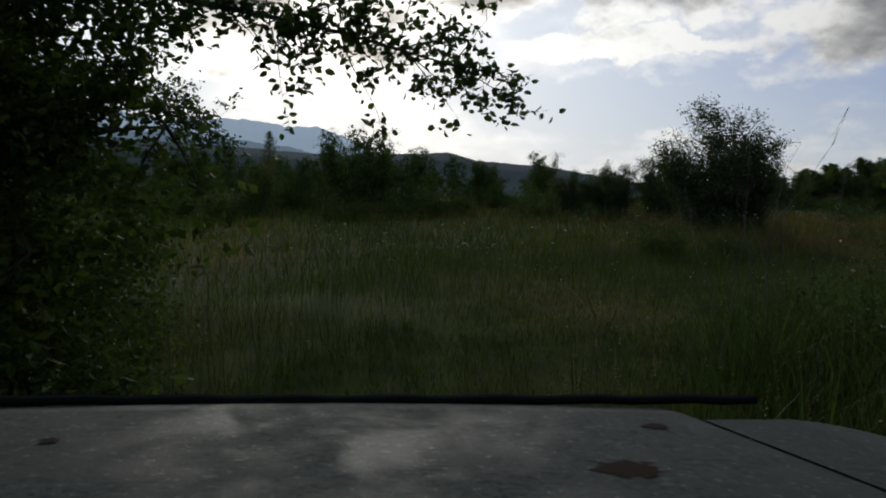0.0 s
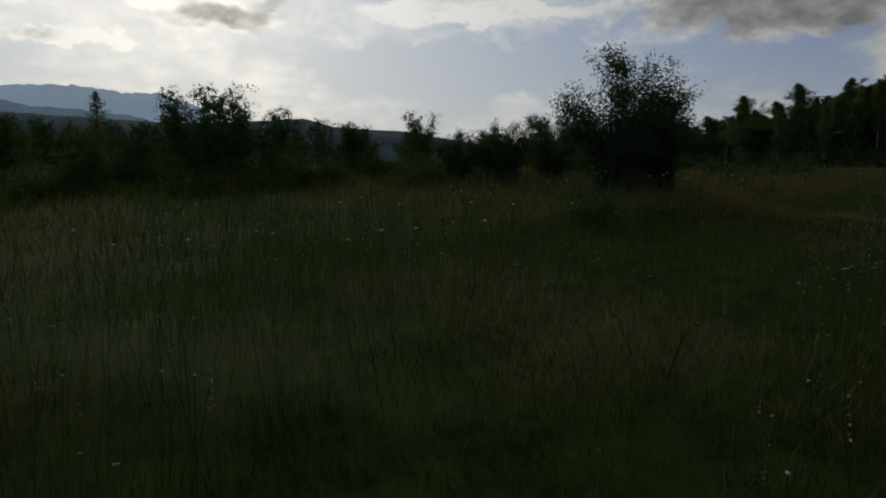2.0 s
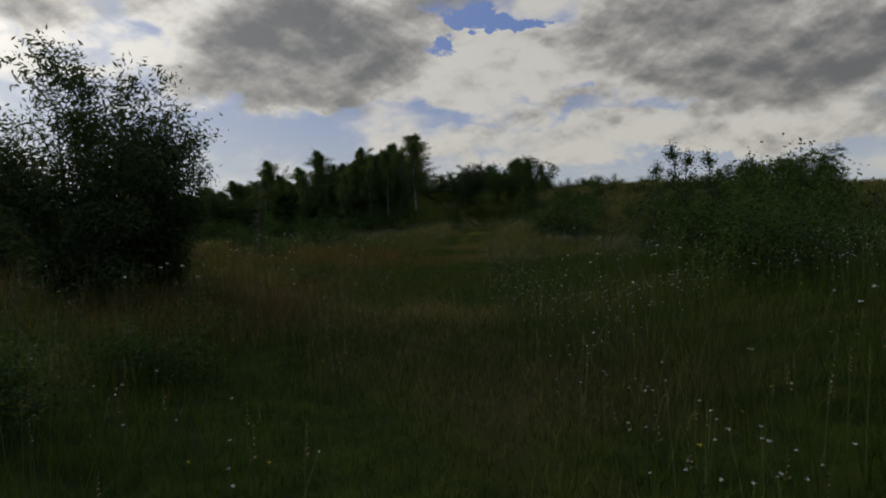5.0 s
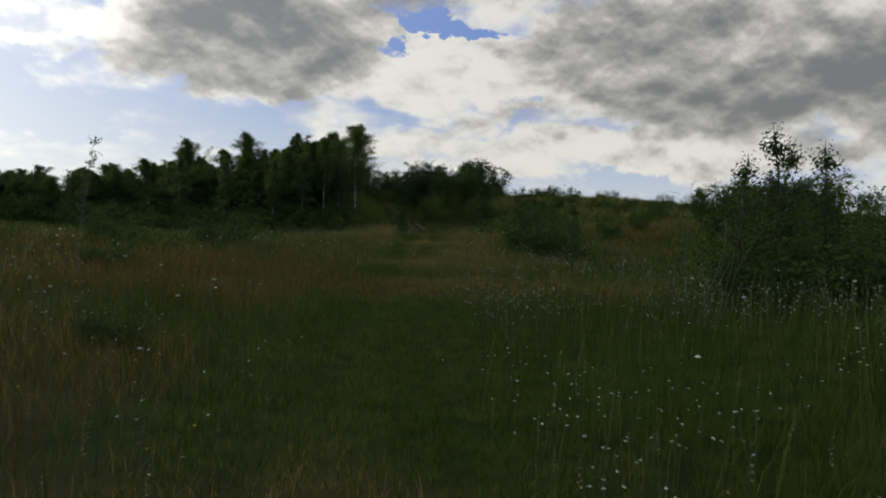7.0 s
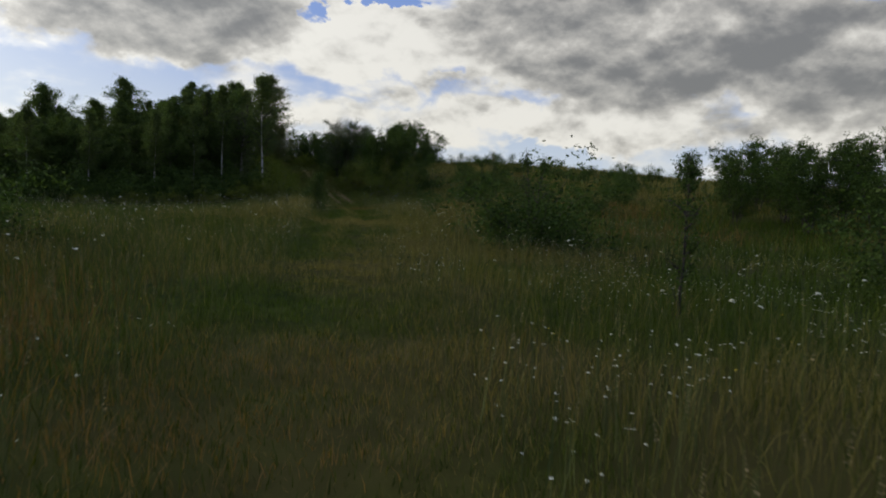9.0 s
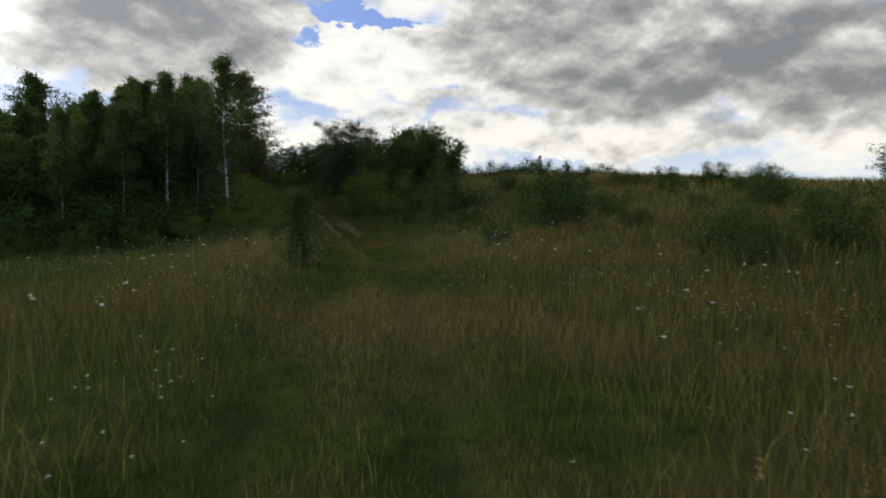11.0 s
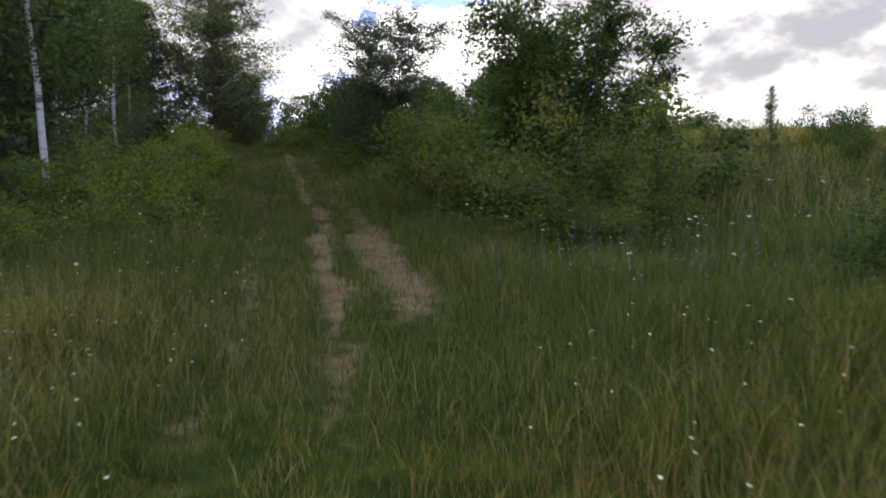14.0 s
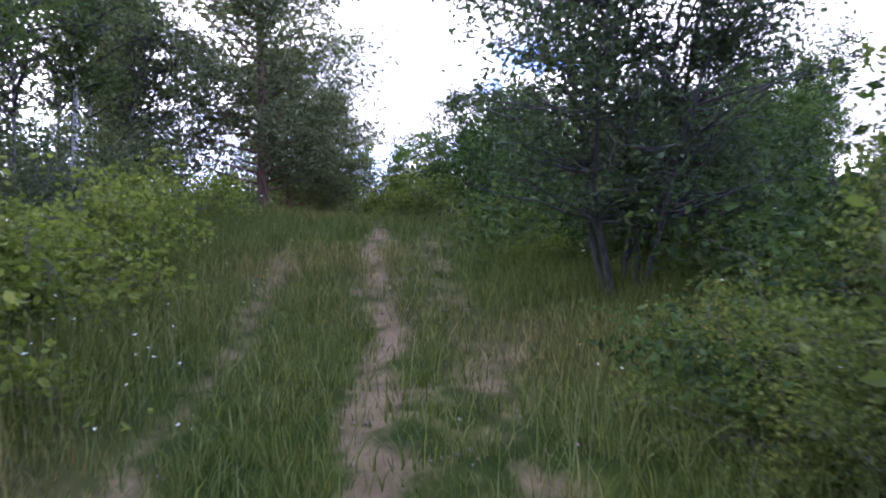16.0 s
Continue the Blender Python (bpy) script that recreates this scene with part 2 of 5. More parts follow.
NEEDLES = foliage("pine_needles", (0.058, 0.070, 0.030), (0.120, 0.138, 0.062), (0.170, 0.175, 0.085), 0.35)
LEAF_WOOD = foliage("wood_leaves", (0.036, 0.060, 0.018), (0.080, 0.120, 0.036), (0.130, 0.165, 0.055), 0.45)
BARK = bark("grey_brown_bark", (0.018, 0.015, 0.012), (0.070, 0.058, 0.046))
BARK_GREY = bark("grey_bark", (0.085, 0.075, 0.065), (0.26, 0.24, 0.215))
BARK_BIRCH = bark("birch_bark", (0.05, 0.045, 0.04), (0.46, 0.44, 0.41), bands=True)
BARK_PINE = bark("pine_bark", (0.045, 0.028, 0.018), (0.19, 0.105, 0.06))
TWIG = plain("dead_twig", (0.06, 0.048, 0.036), (0.17, 0.145, 0.115), 0.9)
PETAL = plain("white_petal", (0.58, 0.58, 0.44), (0.76, 0.76, 0.62), 0.6)
PETAL_BLUE = plain("violet_petal", (0.13, 0.11, 0.32), (0.25, 0.21, 0.48), 0.6)
PETAL_YELLOW = plain("yellow_petal", (0.55, 0.40, 0.03), (0.72, 0.58, 0.08), 0.6)
STALK = plain("stalk", (0.045, 0.065, 0.018), (0.11, 0.12, 0.04), 0.8)
PEBBLE = plain("pebble", (0.085, 0.064, 0.044), (0.22, 0.175, 0.125), 0.95, 30.0)


# ---- the lie of the land ----
KNOLLS = np.array((
    (-30, -18, 2.21), (-30, 4, 0.9), (-30, 26, -1.59), (-30, 48, 1.77), (-30, 70, 0.78), (-30, 92, -0.94), (-8, -18, -1.14), (-8, 4, -2.56),
    (-8, 26, 1.16), (-8, 48, 0.3), (-8, 70, -1.18), (14, -18, 0.03), (14, 4, 2.9), (14, 26, -0.37), (14, 48, -0.45), (14, 70, 1.14),
    (14, 92, 1.33), (36, 4, 0.49), (36, 26, -3.52), (36, 48, 2.9), (36, 70, -3.06), (36, 92, -3.08), (58, 26, 2.05), (58, 48, -0.89),
    (58, 70, -1.22), (58, 92, 5.99), (80, 48, 1.21), (80, 70, 1.24), (80, 92, -1.64), (102, 26, 2.21), (102, 48, -1.78), (102, 70, 3.84)))
# the track: where the wheels have gone, on over the crest
WAY = np.array([(0.8, -6.0, -0.1)] + [(x, y, z) for _, x, y, z, *_ in ROWS] + [(59.6, 73.5, 3.75), (62.8, 78.6, 4.95), (65.5, 83.5, 5.45), (69.5, 89.0, 5.3)])


def smooth_way(points, per=12):
    """The track as a fine line through its stations."""
    out = []
    for k in range(len(points) - 1):
        a, b, c, d = (points[min(max(k + j, 0), len(points) - 1)] for j in (-1, 0, 1, 2))
        for u in np.linspace(0, 1, per, endpoint=False):
            out.append(0.5 * (2 * b + (c - a) * u + (2 * a - 5 * b + 4 * c - d) * u * u + (3 * b - a - 3 * c + d) * u ** 3))
    return np.array(out)


LINE = smooth_way(WAY)
SIDE = np.gradient(LINE[:, :2], axis=0)
SIDE /= np.linalg.norm(SIDE, axis=1)[:, None] + 1e-9
RUN = np.concatenate([[0], np.cumsum(np.linalg.norm(np.diff(LINE[:, :2], axis=0), axis=1))])

S_BARE = RUN[np.argmin(np.hypot(LINE[:, 0] - 49.5, LINE[:, 1] - 59.0))]


def along(x, y):
    """Distance left of the track's middle (positive: left), how far on along it, and its height there."""
    x, y = np.atleast_1d(np.asarray(x, float)), np.atleast_1d(np.asarray(y, float))
    off, far, high = np.empty(x.shape), np.empty(x.shape), np.empty(x.shape)
    for k in range(0, len(x), 20000):
        s = slice(k, k + 20000)
        ex, ey = x[s, None] - LINE[None, :, 0], y[s, None] - LINE[None, :, 1]
        j = np.argmin(ex * ex + ey * ey, axis=1)
        i = np.arange(len(j))
        cross = SIDE[j, 0] * ey[i, j] - SIDE[j, 1] * ex[i, j]
        dist = np.hypot(ex[i, j], ey[i, j])
        off[s], far[s], high[s] = np.where(cross > 0, 1, -1) * dist, RUN[j], LINE[j, 2]
    return off, far, high


def ease(v, lo, hi):
    u = np.clip((v - lo) / (hi - lo), 0, 1)
    return u * u * (3 - 2 * u)


S_PATH = RUN[np.argmin(np.hypot(LINE[:, 0] - 24.0, LINE[:, 1] - 33.5))]


def marks(off, far):
    """The wheel marks: left and right wheel, and a third where two ways part on the slope."""
    up, shift = ease(far, S_BARE - 2, S_BARE + 6), ease(far, S_BARE - 14, S_BARE - 4)
    sway = 0.07 * np.sin(far * 0.9) + 0.05 * np.sin(far * 2.3 + 1)
    left = np.exp(-((off - 0.8 - 0.2 * shift - 0.25 * up - sway) / 0.24) ** 2)
    right = np.exp(-((off + 0.6 - 0.3 * shift - 0.28 * up - 0.32 * np.exp(-((far - S_BARE) / 6.5) ** 2) - sway) / (0.22 + 0.04 * np.sin(far * 1.7))) ** 2)
    third = np.exp(-((off + 0.85 - sway) / (0.46 + 0.08 * np.sin(far * 1.3))) ** 2) * up * (1 - 0.55 * ease(far, S_BARE + 7, S_BARE + 12))
    return left, right, third


def wear(off, far):
    """How bare the wheel marks are: 0 turf, 1 earth."""
    left, right, third = marks(off, far)
    up = ease(far, S_BARE - 3, S_BARE + 6)
    slow = 0.06 + 0.22 * ease(far, S_PATH - 8, S_PATH + 8)
    patchy = 0.78 + 0.22 * np.sin(far * 1.9) * np.sin(far * 0.7 + 2)
    return np.clip(left * (slow + 0.34 * up * patchy) + right * (slow + 0.80 * up * (0.6 + 0.4 * patchy)) + third * 0.98, 0, 1)


def land(x, y, detail=True):
    x, y = np.atleast_1d(np.asarray(x, float)), np.atleast_1d(np.asarray(y, float))
    z = 0.02 * (np.clip(x, -80, 130) + np.clip(y, -80, 140))
    for kx, ky, a in KNOLLS:
        z = z + a * np.exp(-((x - kx) ** 2 + (y - ky) ** 2) / 800.0)
    r = np.hypot(x - 30, y - 40)
    z = z * (1 - ease(r, 110, 260)) + (-6.0) * ease(r, 110, 500)
    off, far, high = along(x, y)
    wide = 3.5 * ease(far, S_BARE, S_BARE + 12)
    z = z + (high - z) * (1 - ease(np.abs(off), 1.6 + wide, 6.0 + 2 * wide))
    if detail:
        z = z + 0.07 * np.sin(x * 0.9 + 1.3 * np.sin(y * 0.55)) * np.sin(y * 0.8 + 0.7) * ease(np.abs(off), 1.0, 3.0)
        z = z - 0.07 * sum(marks(off, far)) * (np.abs(off) < 3)
    return z


def z_at(x, y):
    return float(land(x, y)[0])


def mesh_of(name, verts, faces, mat, smooth=False):
    """A mesh object from numpy arrays: faces of one size, or a list of such arrays."""
    me = bpy.data.meshes.new(name)
    groups = faces if isinstance(faces, list) else [faces]
    loops = np.concatenate([g.ravel() for g in groups])
    sizes = np.concatenate([np.full(len(g), g.shape[1]) for g in groups])
    me.vertices.add(len(verts))
    me.vertices.foreach_set("co", np.ascontiguousarray(verts, dtype=np.float32).ravel())
    me.loops.add(len(loops))
    me.loops.foreach_set("vertex_index", loops.astype(np.int32))
    me.polygons.add(len(sizes))
    me.polygons.foreach_set("loop_start", np.concatenate([[0], np.cumsum(sizes)[:-1]]).astype(np.int32))
    me.polygons.foreach_set("use_smooth", np.full(len(sizes), smooth))
    me.update(calc_edges=True)
    me.materials.append(mat)
    return me


def spread_axis(lo, hi, fine, reach):
    mid = list(np.arange(lo, hi, fine))
    out, stepw, v = [], fine, hi
    while v < hi + reach:
        out.append(v)
        stepw *= 1.16
        v += stepw
    back, stepw, v = [], fine, lo
    while v > lo - reach:
        stepw *= 1.16
        v -= stepw
        back.append(v)
    return np.array(back[::-1] + mid + out)


gx, gy = spread_axis(-10, 70, 0.33, 4200), spread_axis(-3, 90, 0.33, 4200)
xx, yy = np.meshgrid(gx, gy)
zz = land(xx.ravel(), yy.ravel())
off_, far_, _h = along(xx.ravel(), yy.ravel())
nx, ny = len(gx), len(gy)
quad = (np.arange(ny - 1)[:, None] * nx + np.arange(nx - 1)[None]).ravel()
ground_mesh = mesh_of("ground", np.stack([xx.ravel(), yy.ravel(), zz], 1), np.stack([quad, quad + 1, quad + nx + 1, quad + nx], 1), SOIL, True)
attr = ground_mesh.attributes.new("bare", "FLOAT", "POINT")
attr.data.foreach_set("value", wear(off_, far_).astype(np.float32))
ground = tagged(new("ground", ground_mesh), "meadow earth with worn wheel tracks and turf", "ground", kind="structure")


# ---- far ridges ----
def ridge(name, dist, skyline, mat, label, seed):
    """A long far hill: a curved slope with a wavering crest, falling towards the viewer."""
    rng = np.random.default_rng(seed)
    n, m = 160, 7
    turns, rises = zip(*skyline)
    along_ = np.linspace(turns[0], turns[-1], n)
    b = np.radians(along_)
    crest = dist * np.tan(np.radians(np.interp(along_, turns, rises)))
    rough = sum(rng.normal(0, 1) * np.sin(np.linspace(0, 6.28 * k, n) + rng.uniform(0, 6)) / k for k in range(3, 40)) * crest.max() * 0.008
    rough = rough + rng.normal(0, crest.max() * 0.006, n)
    vs = []
    for j in range(m):
        u = j / (m - 1)
        rad = dist * (0.72 + 0.28 * u)
        vs.append(np.stack([np.sin(b) * rad, np.cos(b) * rad, -20 + (crest + rough + 20) * u ** 1.3], 1))
    rad = dist * 1.25
    vs.append(np.stack([np.sin(b) * rad, np.cos(b) * rad, np.full(n, -30.0)], 1))
    q = (np.arange(m)[:, None] * n + np.arange(n - 1)[None]).ravel()
    return tagged(new(name, mesh_of(name, np.concatenate(vs), np.stack([q, q + n, q + n + 1, q + 1], 1), mat, True)), label, "hills", kind="structure")


def haze_glow(name, a, b, air, scale):
    """Far slopes whose own material glows, in place of bright air before them."""
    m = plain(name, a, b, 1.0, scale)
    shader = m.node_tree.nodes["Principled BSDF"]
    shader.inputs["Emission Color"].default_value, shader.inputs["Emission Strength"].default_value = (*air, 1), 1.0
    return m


# haze painted in as emission: strong on the mountains, weaker on the foothills
HAZE_BLUE = haze_glow("far_blue_hills_haze_glow", (0.03, 0.045, 0.05), (0.05, 0.065, 0.07), (0.085, 0.130, 0.175), 0.004)
HAZE_PALE = haze_glow("far_pale_hills_haze_glow", (0.05, 0.06, 0.07), (0.07, 0.08, 0.09), (0.27, 0.35, 0.44), 0.003)
# dark woodland colour with a faint blue emission for the haze
FAR_WOOD = haze_glow("far_wooded_hills_haze_glow", (0.018, 0.028, 0.026), (0.036, 0.048, 0.040), (0.007, 0.012, 0.020), 0.02)
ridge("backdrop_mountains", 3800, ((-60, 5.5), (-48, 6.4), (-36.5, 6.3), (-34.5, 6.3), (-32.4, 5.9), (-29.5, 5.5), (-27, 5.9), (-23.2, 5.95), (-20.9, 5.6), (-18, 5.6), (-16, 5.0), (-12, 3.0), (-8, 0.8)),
      HAZE_PALE, "pale blue distant mountain ridge under cloud", 1)
ridge("backdrop_foothills", 2500, ((-60, 4.0), (-46, 4.7), (-36.6, 4.6), (-33.2, 4.4), (-28.9, 4.9), (-26.8, 4.4), (-24, 4.3), (-20, 3.9), (-14, 2.4), (-8, 0.6)), HAZE_BLUE, "blue-grey distant foothills", 2)
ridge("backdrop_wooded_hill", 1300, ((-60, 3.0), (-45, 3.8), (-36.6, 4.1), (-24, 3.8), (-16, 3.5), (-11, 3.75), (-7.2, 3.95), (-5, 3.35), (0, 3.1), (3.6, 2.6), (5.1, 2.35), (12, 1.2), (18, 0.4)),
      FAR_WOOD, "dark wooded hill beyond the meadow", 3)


# ---- plants ----
def tubes(segs, sides=5):
    """Tapered tubes from rows of (start, end, radius, radius)."""
    n = len(segs)
    a, b = np.array([s[0] for s in segs], float), np.array([s[1] for s in segs], float)
    ra, rb = np.array([s[2] for s in segs]), np.array([s[3] for s in segs])
    d = b - a
    d /= np.linalg.norm(d, axis=1)[:, None] + 1e-9
    ref = np.where(np.abs(d[:, 2:3]) > 0.9, np.array([[1.0, 0, 0]]), np.array([[0, 0, 1.0]]))
    u = np.cross(d, ref)
    u /= np.linalg.norm(u, axis=1)[:, None] + 1e-9
    v = np.cross(d, u)
    ang = np.linspace(0, 2 * np.pi, sides, endpoint=False)
    ring = u[:, None] * np.cos(ang)[None, :, None] + v[:, None] * np.sin(ang)[None, :, None]
    lo, hi = a[:, None] + ring * ra[:, None, None], b[:, None] + ring * rb[:, None, None]
    verts = np.concatenate([lo, hi], 1).reshape(-1, 3)
    k = np.arange(sides)
    face = np.stack([k, (k + 1) % sides, sides + (k + 1) % sides, sides + k], 1)
    return verts, (np.arange(n)[:, None, None] * 2 * sides + face[None]).reshape(-1, 4)


def leaves(rng, anchors, size, droop=0.3, slim=0.5, fine=False):
    """One folded leaf at each anchor: a diamond far off, an oval blade of two halves close by."""
    n = len(anchors)
    way = rng.normal(0, 1, (n, 3))
    way[:, 2] = way[:, 2] * 0.6 - droop
    way /= np.linalg.norm(way, axis=1)[:, None]
    flat = np.cross(way, rng.normal(0, 1, (n, 3)))
    flat /= np.linalg.norm(flat, axis=1)[:, None] + 1e-9
    up_ = np.cross(flat, way)
    s = size * rng.uniform(0.6, 1.25, (n, 1))
    p = np.asarray(anchors)
    mid = p + way * s * 0.5
    if fine:
        w1, w2 = flat * s * slim * 0.46, flat * s * slim * 0.40
        lift = up_ * s * 0.09
        verts = np.stack([p, p + way * s * 0.30 + w1 + lift, p + way * s * 0.68 + w2 + lift, p + way * s - up_ * s * 0.08,
                          p + way * s * 0.68 - w2 + lift, p + way * s * 0.30 - w1 + lift], 1).reshape(-1, 3)
        k = np.arange(n)[:, None] * 6
        return verts, np.concatenate([k + np.array([[0, 1, 2, 3]]), k + np.array([[0, 3, 4, 5]])])
    verts = np.stack([p, mid + flat * s * slim * 0.5 + up_ * s * 0.10, p + way * s, mid - flat * s * slim * 0.5 + up_ * s * 0.10], 1).reshape(-1, 3)
    return verts, np.arange(n * 4).reshape(n, 4)


def pole(segs, sides=7):
    """One unbroken upright trunk along rows of (start, end, radius, radius)."""
    pts, rad = np.array([s[0] for s in segs] + [segs[-1][1]]), np.array([s[2] for s in segs] + [segs[-1][3]])
    ang = np.linspace(0, 2 * np.pi, sides, endpoint=False)
    ring = np.stack([np.cos(ang), np.sin(ang), np.zeros(sides)], 1)
    verts = (pts[:, None] + ring[None] * rad[:, None, None]).reshape(-1, 3)
    k = np.arange(sides)
    face = np.stack([k, (k + 1) % sides, sides + (k + 1) % sides, sides + k], 1)
    return verts, (np.arange(len(segs))[:, None, None] * sides + face[None]).reshape(-1, 4)


def limb(rng, start, way, length, radius, steps, wander, lift, segs):
    """Adds a bent, tapering branch to segs and returns the points along it."""
    pts, p, d = [np.array(start, float)], np.array(start, float), np.array(way, float)
    d /= np.linalg.norm(d)
    for k in range(steps):
        d = d + rng.normal(0, wander, 3) + np.array((0, 0, lift))
        d /= np.linalg.norm(d)
        q = p + d * length / steps
        segs.append((p, q, radius * (1 - 0.85 * k / steps), radius * (1 - 0.85 * (k + 1) / steps)))
        p = q
        pts.append(p)
    return pts


def grow(seed, height, spread, kind, count, size):
    """Wood and leaves of one plant standing at the origin."""
    rng = np.random.default_rng(seed)
    segs, tips = [], []
    if kind in ("tree", "birch", "young"):
        trunk = limb(rng, (0, 0, -0.1), (rng.normal(0, 0.05), rng.normal(0, 0.05), 1), height * 0.96, height * {"birch": 0.0085, "young": 0.010, "tree": 0.018}[kind], 9, 0.05, 0.03, segs)
        low = {"tree": 0.18, "birch": 0.34, "young": 0.12}[kind] if height > 7 else {"tree": 0.07, "birch": 0.34, "young": 0.12}[kind]
        for k in range({"tree": 32, "birch": 30, "young": 14}[kind]):
            u = low + (0.98 - low) * (k + rng.uniform(0, 1)) / {"tree": 32, "birch": 30, "young": 14}[kind]
            base = trunk[min(int(u * 9), 8)] + (trunk[min(int(u * 9) + 1, 9)] - trunk[min(int(u * 9), 8)]) * (u * 9 % 1)
            a = k * 2.4 + rng.uniform(-0.5, 0.5)
            rel = (u - low) / (1 - low)
            full = (0.50 + 0.50 * min(1, rel * 3.5)) * (1.03 - rel) ** 0.85
            reach = spread * full * rng.uniform(0.5, 1.3) * (1.6 if kind == 'tree' else 1.0)
            rise = {"tree": 0.15 + 0.65 * rel, "birch": 0.9 + 0.6 * rel, "young": 0.9}[kind]
            b = limb(rng, base, (math.cos(a), math.sin(a), rise), reach, height * 0.0065, 5, 0.16, -0.10 if kind == "birch" else 0.02, segs)
            for q in b[1:]:
                for _ in range(2):
                    t = limb(rng, q, rng.normal(0, 1, 3) + (0, 0, 0.1), reach * rng.uniform(0.22, 0.5), height * 0.0022, 3, 0.2, -0.28 if kind == "birch" else 0.0, segs)
                    tips += t[1:] * (2 if kind == "birch" else 1)
                tips.append(q)
        for _ in range(4 if kind == "tree" else 0):
            i = int(rng.integers(3, 7))
            a = rng.uniform(0, 6.28)
            b = limb(rng, trunk[i], (0.5 * math.cos(a), 0.5 * math.sin(a), 1), height * rng.uniform(0.20, 0.34), height * 0.007, 6, 0.07, 0.05, segs)
            for q in b[1:]:
                for _ in range(3):
                    t = limb(rng, q, rng.normal(0, 1, 3) + (0, 0, 0.5), spread * rng.uniform(0.15, 0.35), height * 0.002, 3, 0.2, 0.0, segs)
                    tips += t[1:]
    elif kind == "clump":
        for k in range(6):
            a, lean = k * 2.4 + rng.uniform(-0.3, 0.3), rng.uniform(0.05, 0.48)
            stem = limb(rng, (0.16 * math.cos(a), 0.16 * math.sin(a), -0.1), (math.cos(a) * lean, math.sin(a) * lean, 1), height * rng.uniform(0.84, 1.0) * (1 - 0.25 * lean), height * 0.0070, 9, 0.10, 0.03, segs)
            for i, q in enumerate(stem[2:]):
                for _ in range(5):
                    c = rng.uniform(0, 6.28)
                    reach = spread * rng.uniform(0.35, 0.75) * (1.0 - 0.055 * i)
                    t = limb(rng, q, (math.cos(c) + 0.5 * math.cos(a), math.sin(c) + 0.5 * math.sin(a), rng.uniform(0.0, 0.9)), reach, height * 0.0035, 4, 0.17, 0.03, segs)
                    tips += t[1:]
                    for r in t[1:]:
                        s = limb(rng, r, rng.normal(0, 1, 3) + (0, 0, 0.3), reach * 0.32, height * 0.0012, 2, 0.2, 0.0, segs)
                        tips += s[1:]
    elif kind == "willow":
        for k in range(16):
            a, lean = k * 2.4, rng.uniform(0.05, 0.75)
            start = (0.1 * math.cos(a), 0.1 * math.sin(a), -0.1)
            b = limb(rng, start, (math.cos(a) * lean, math.sin(a) * lean, 1), height * rng.uniform(0.72, 1.0) * (1 - 0.2 * lean), height * 0.011, 8, 0.08, 0.05, segs)
            for i, q in enumerate(b[1:]):
                for _ in range(4):
                    t = limb(rng, q, rng.normal(0, 0.7, 3) + (math.cos(a) * 0.3, math.sin(a) * 0.3, 0.7), spread * rng.uniform(0.25, 0.6), height * 0.003, 3, 0.12, 0.10, segs)
                    tips += t[1:]
    elif kind == "shrub":
        for k in range(26):
            a, lean = k * 2.4, rng.uniform(0.2, 1.5)
            b = limb(rng, (0.25 * spread * math.cos(a) * rng.uniform(0, 1), 0.25 * spread * math.sin(a) * rng.uniform(0, 1), -0.1), (math.cos(a) * lean, math.sin(a) * lean, 1),
                     height * rng.uniform(0.75, 1.15) if lean < 0.8 else spread * rng.uniform(0.8, 1.2), 0.014, 6, 0.16, -0.06, segs)
            for q in b[1:]:
                for _ in range(4):
                    t = limb(rng, q, rng.normal(0, 1, 3) + (0, 0, 0.3), spread * rng.uniform(0.15, 0.4), 0.005, 3, 0.2, 0.0, segs)
                    tips += t[1:]
    elif kind in ("pine", "spruce"):
        trunk = limb(rng, (0, 0, -0.1), (0.02, 0.02, 1), height, height * 0.018, 10, 0.02, 0.05, segs)
        for k in range(84):
            u = 0.10 + 0.88 * (k + rng.uniform(0, 1)) / 84
            i = min(int(u * 10), 9)
            base = trunk[i] + (trunk[min(i + 1, 10)] - trunk[i]) * (u * 10 % 1)
            a = k * 2.4 + rng.uniform(-0.3, 0.3)
            reach = spread * ((1.05 - u) ** 0.75 if kind == "spruce" else min(1.0, 2.1 * (1.04 - u)) ** 0.7) * rng.uniform(0.55, 1.15)
            b = limb(rng, base, (math.cos(a), math.sin(a), 0.22), reach, height * 0.005, 5, 0.07, 0.03, segs)
            for q in b[1:]:
                for _ in range(3):
                    t = limb(rng, q, (math.cos(a) + rng.normal(0, 0.8), math.sin(a) + rng.normal(0, 0.8), rng.normal(0.15, 0.15)), reach * 0.28, height * 0.002, 2, 0.1, 0.0, segs)
                    tips += t
    tips = np.array(tips)
    puff_ = {"pine": 0.06, "spruce": 0.04, "clump": 0.045, "tree": 0.08}.get(kind, 0.10) * spread
    lush = rng.gamma(1.6, 1.0, len(tips) // 6 + 1).repeat(6)[:len(tips)] + 0.15
    pick = tips[rng.choice(len(tips), count, p=lush / lush.sum())] + rng.normal(0, 1, (count, 3)) * (puff_, puff_, puff_ * 0.8)
    pick[:, 2] = np.maximum(pick[:, 2], 0.08)
    return segs, pick, rng


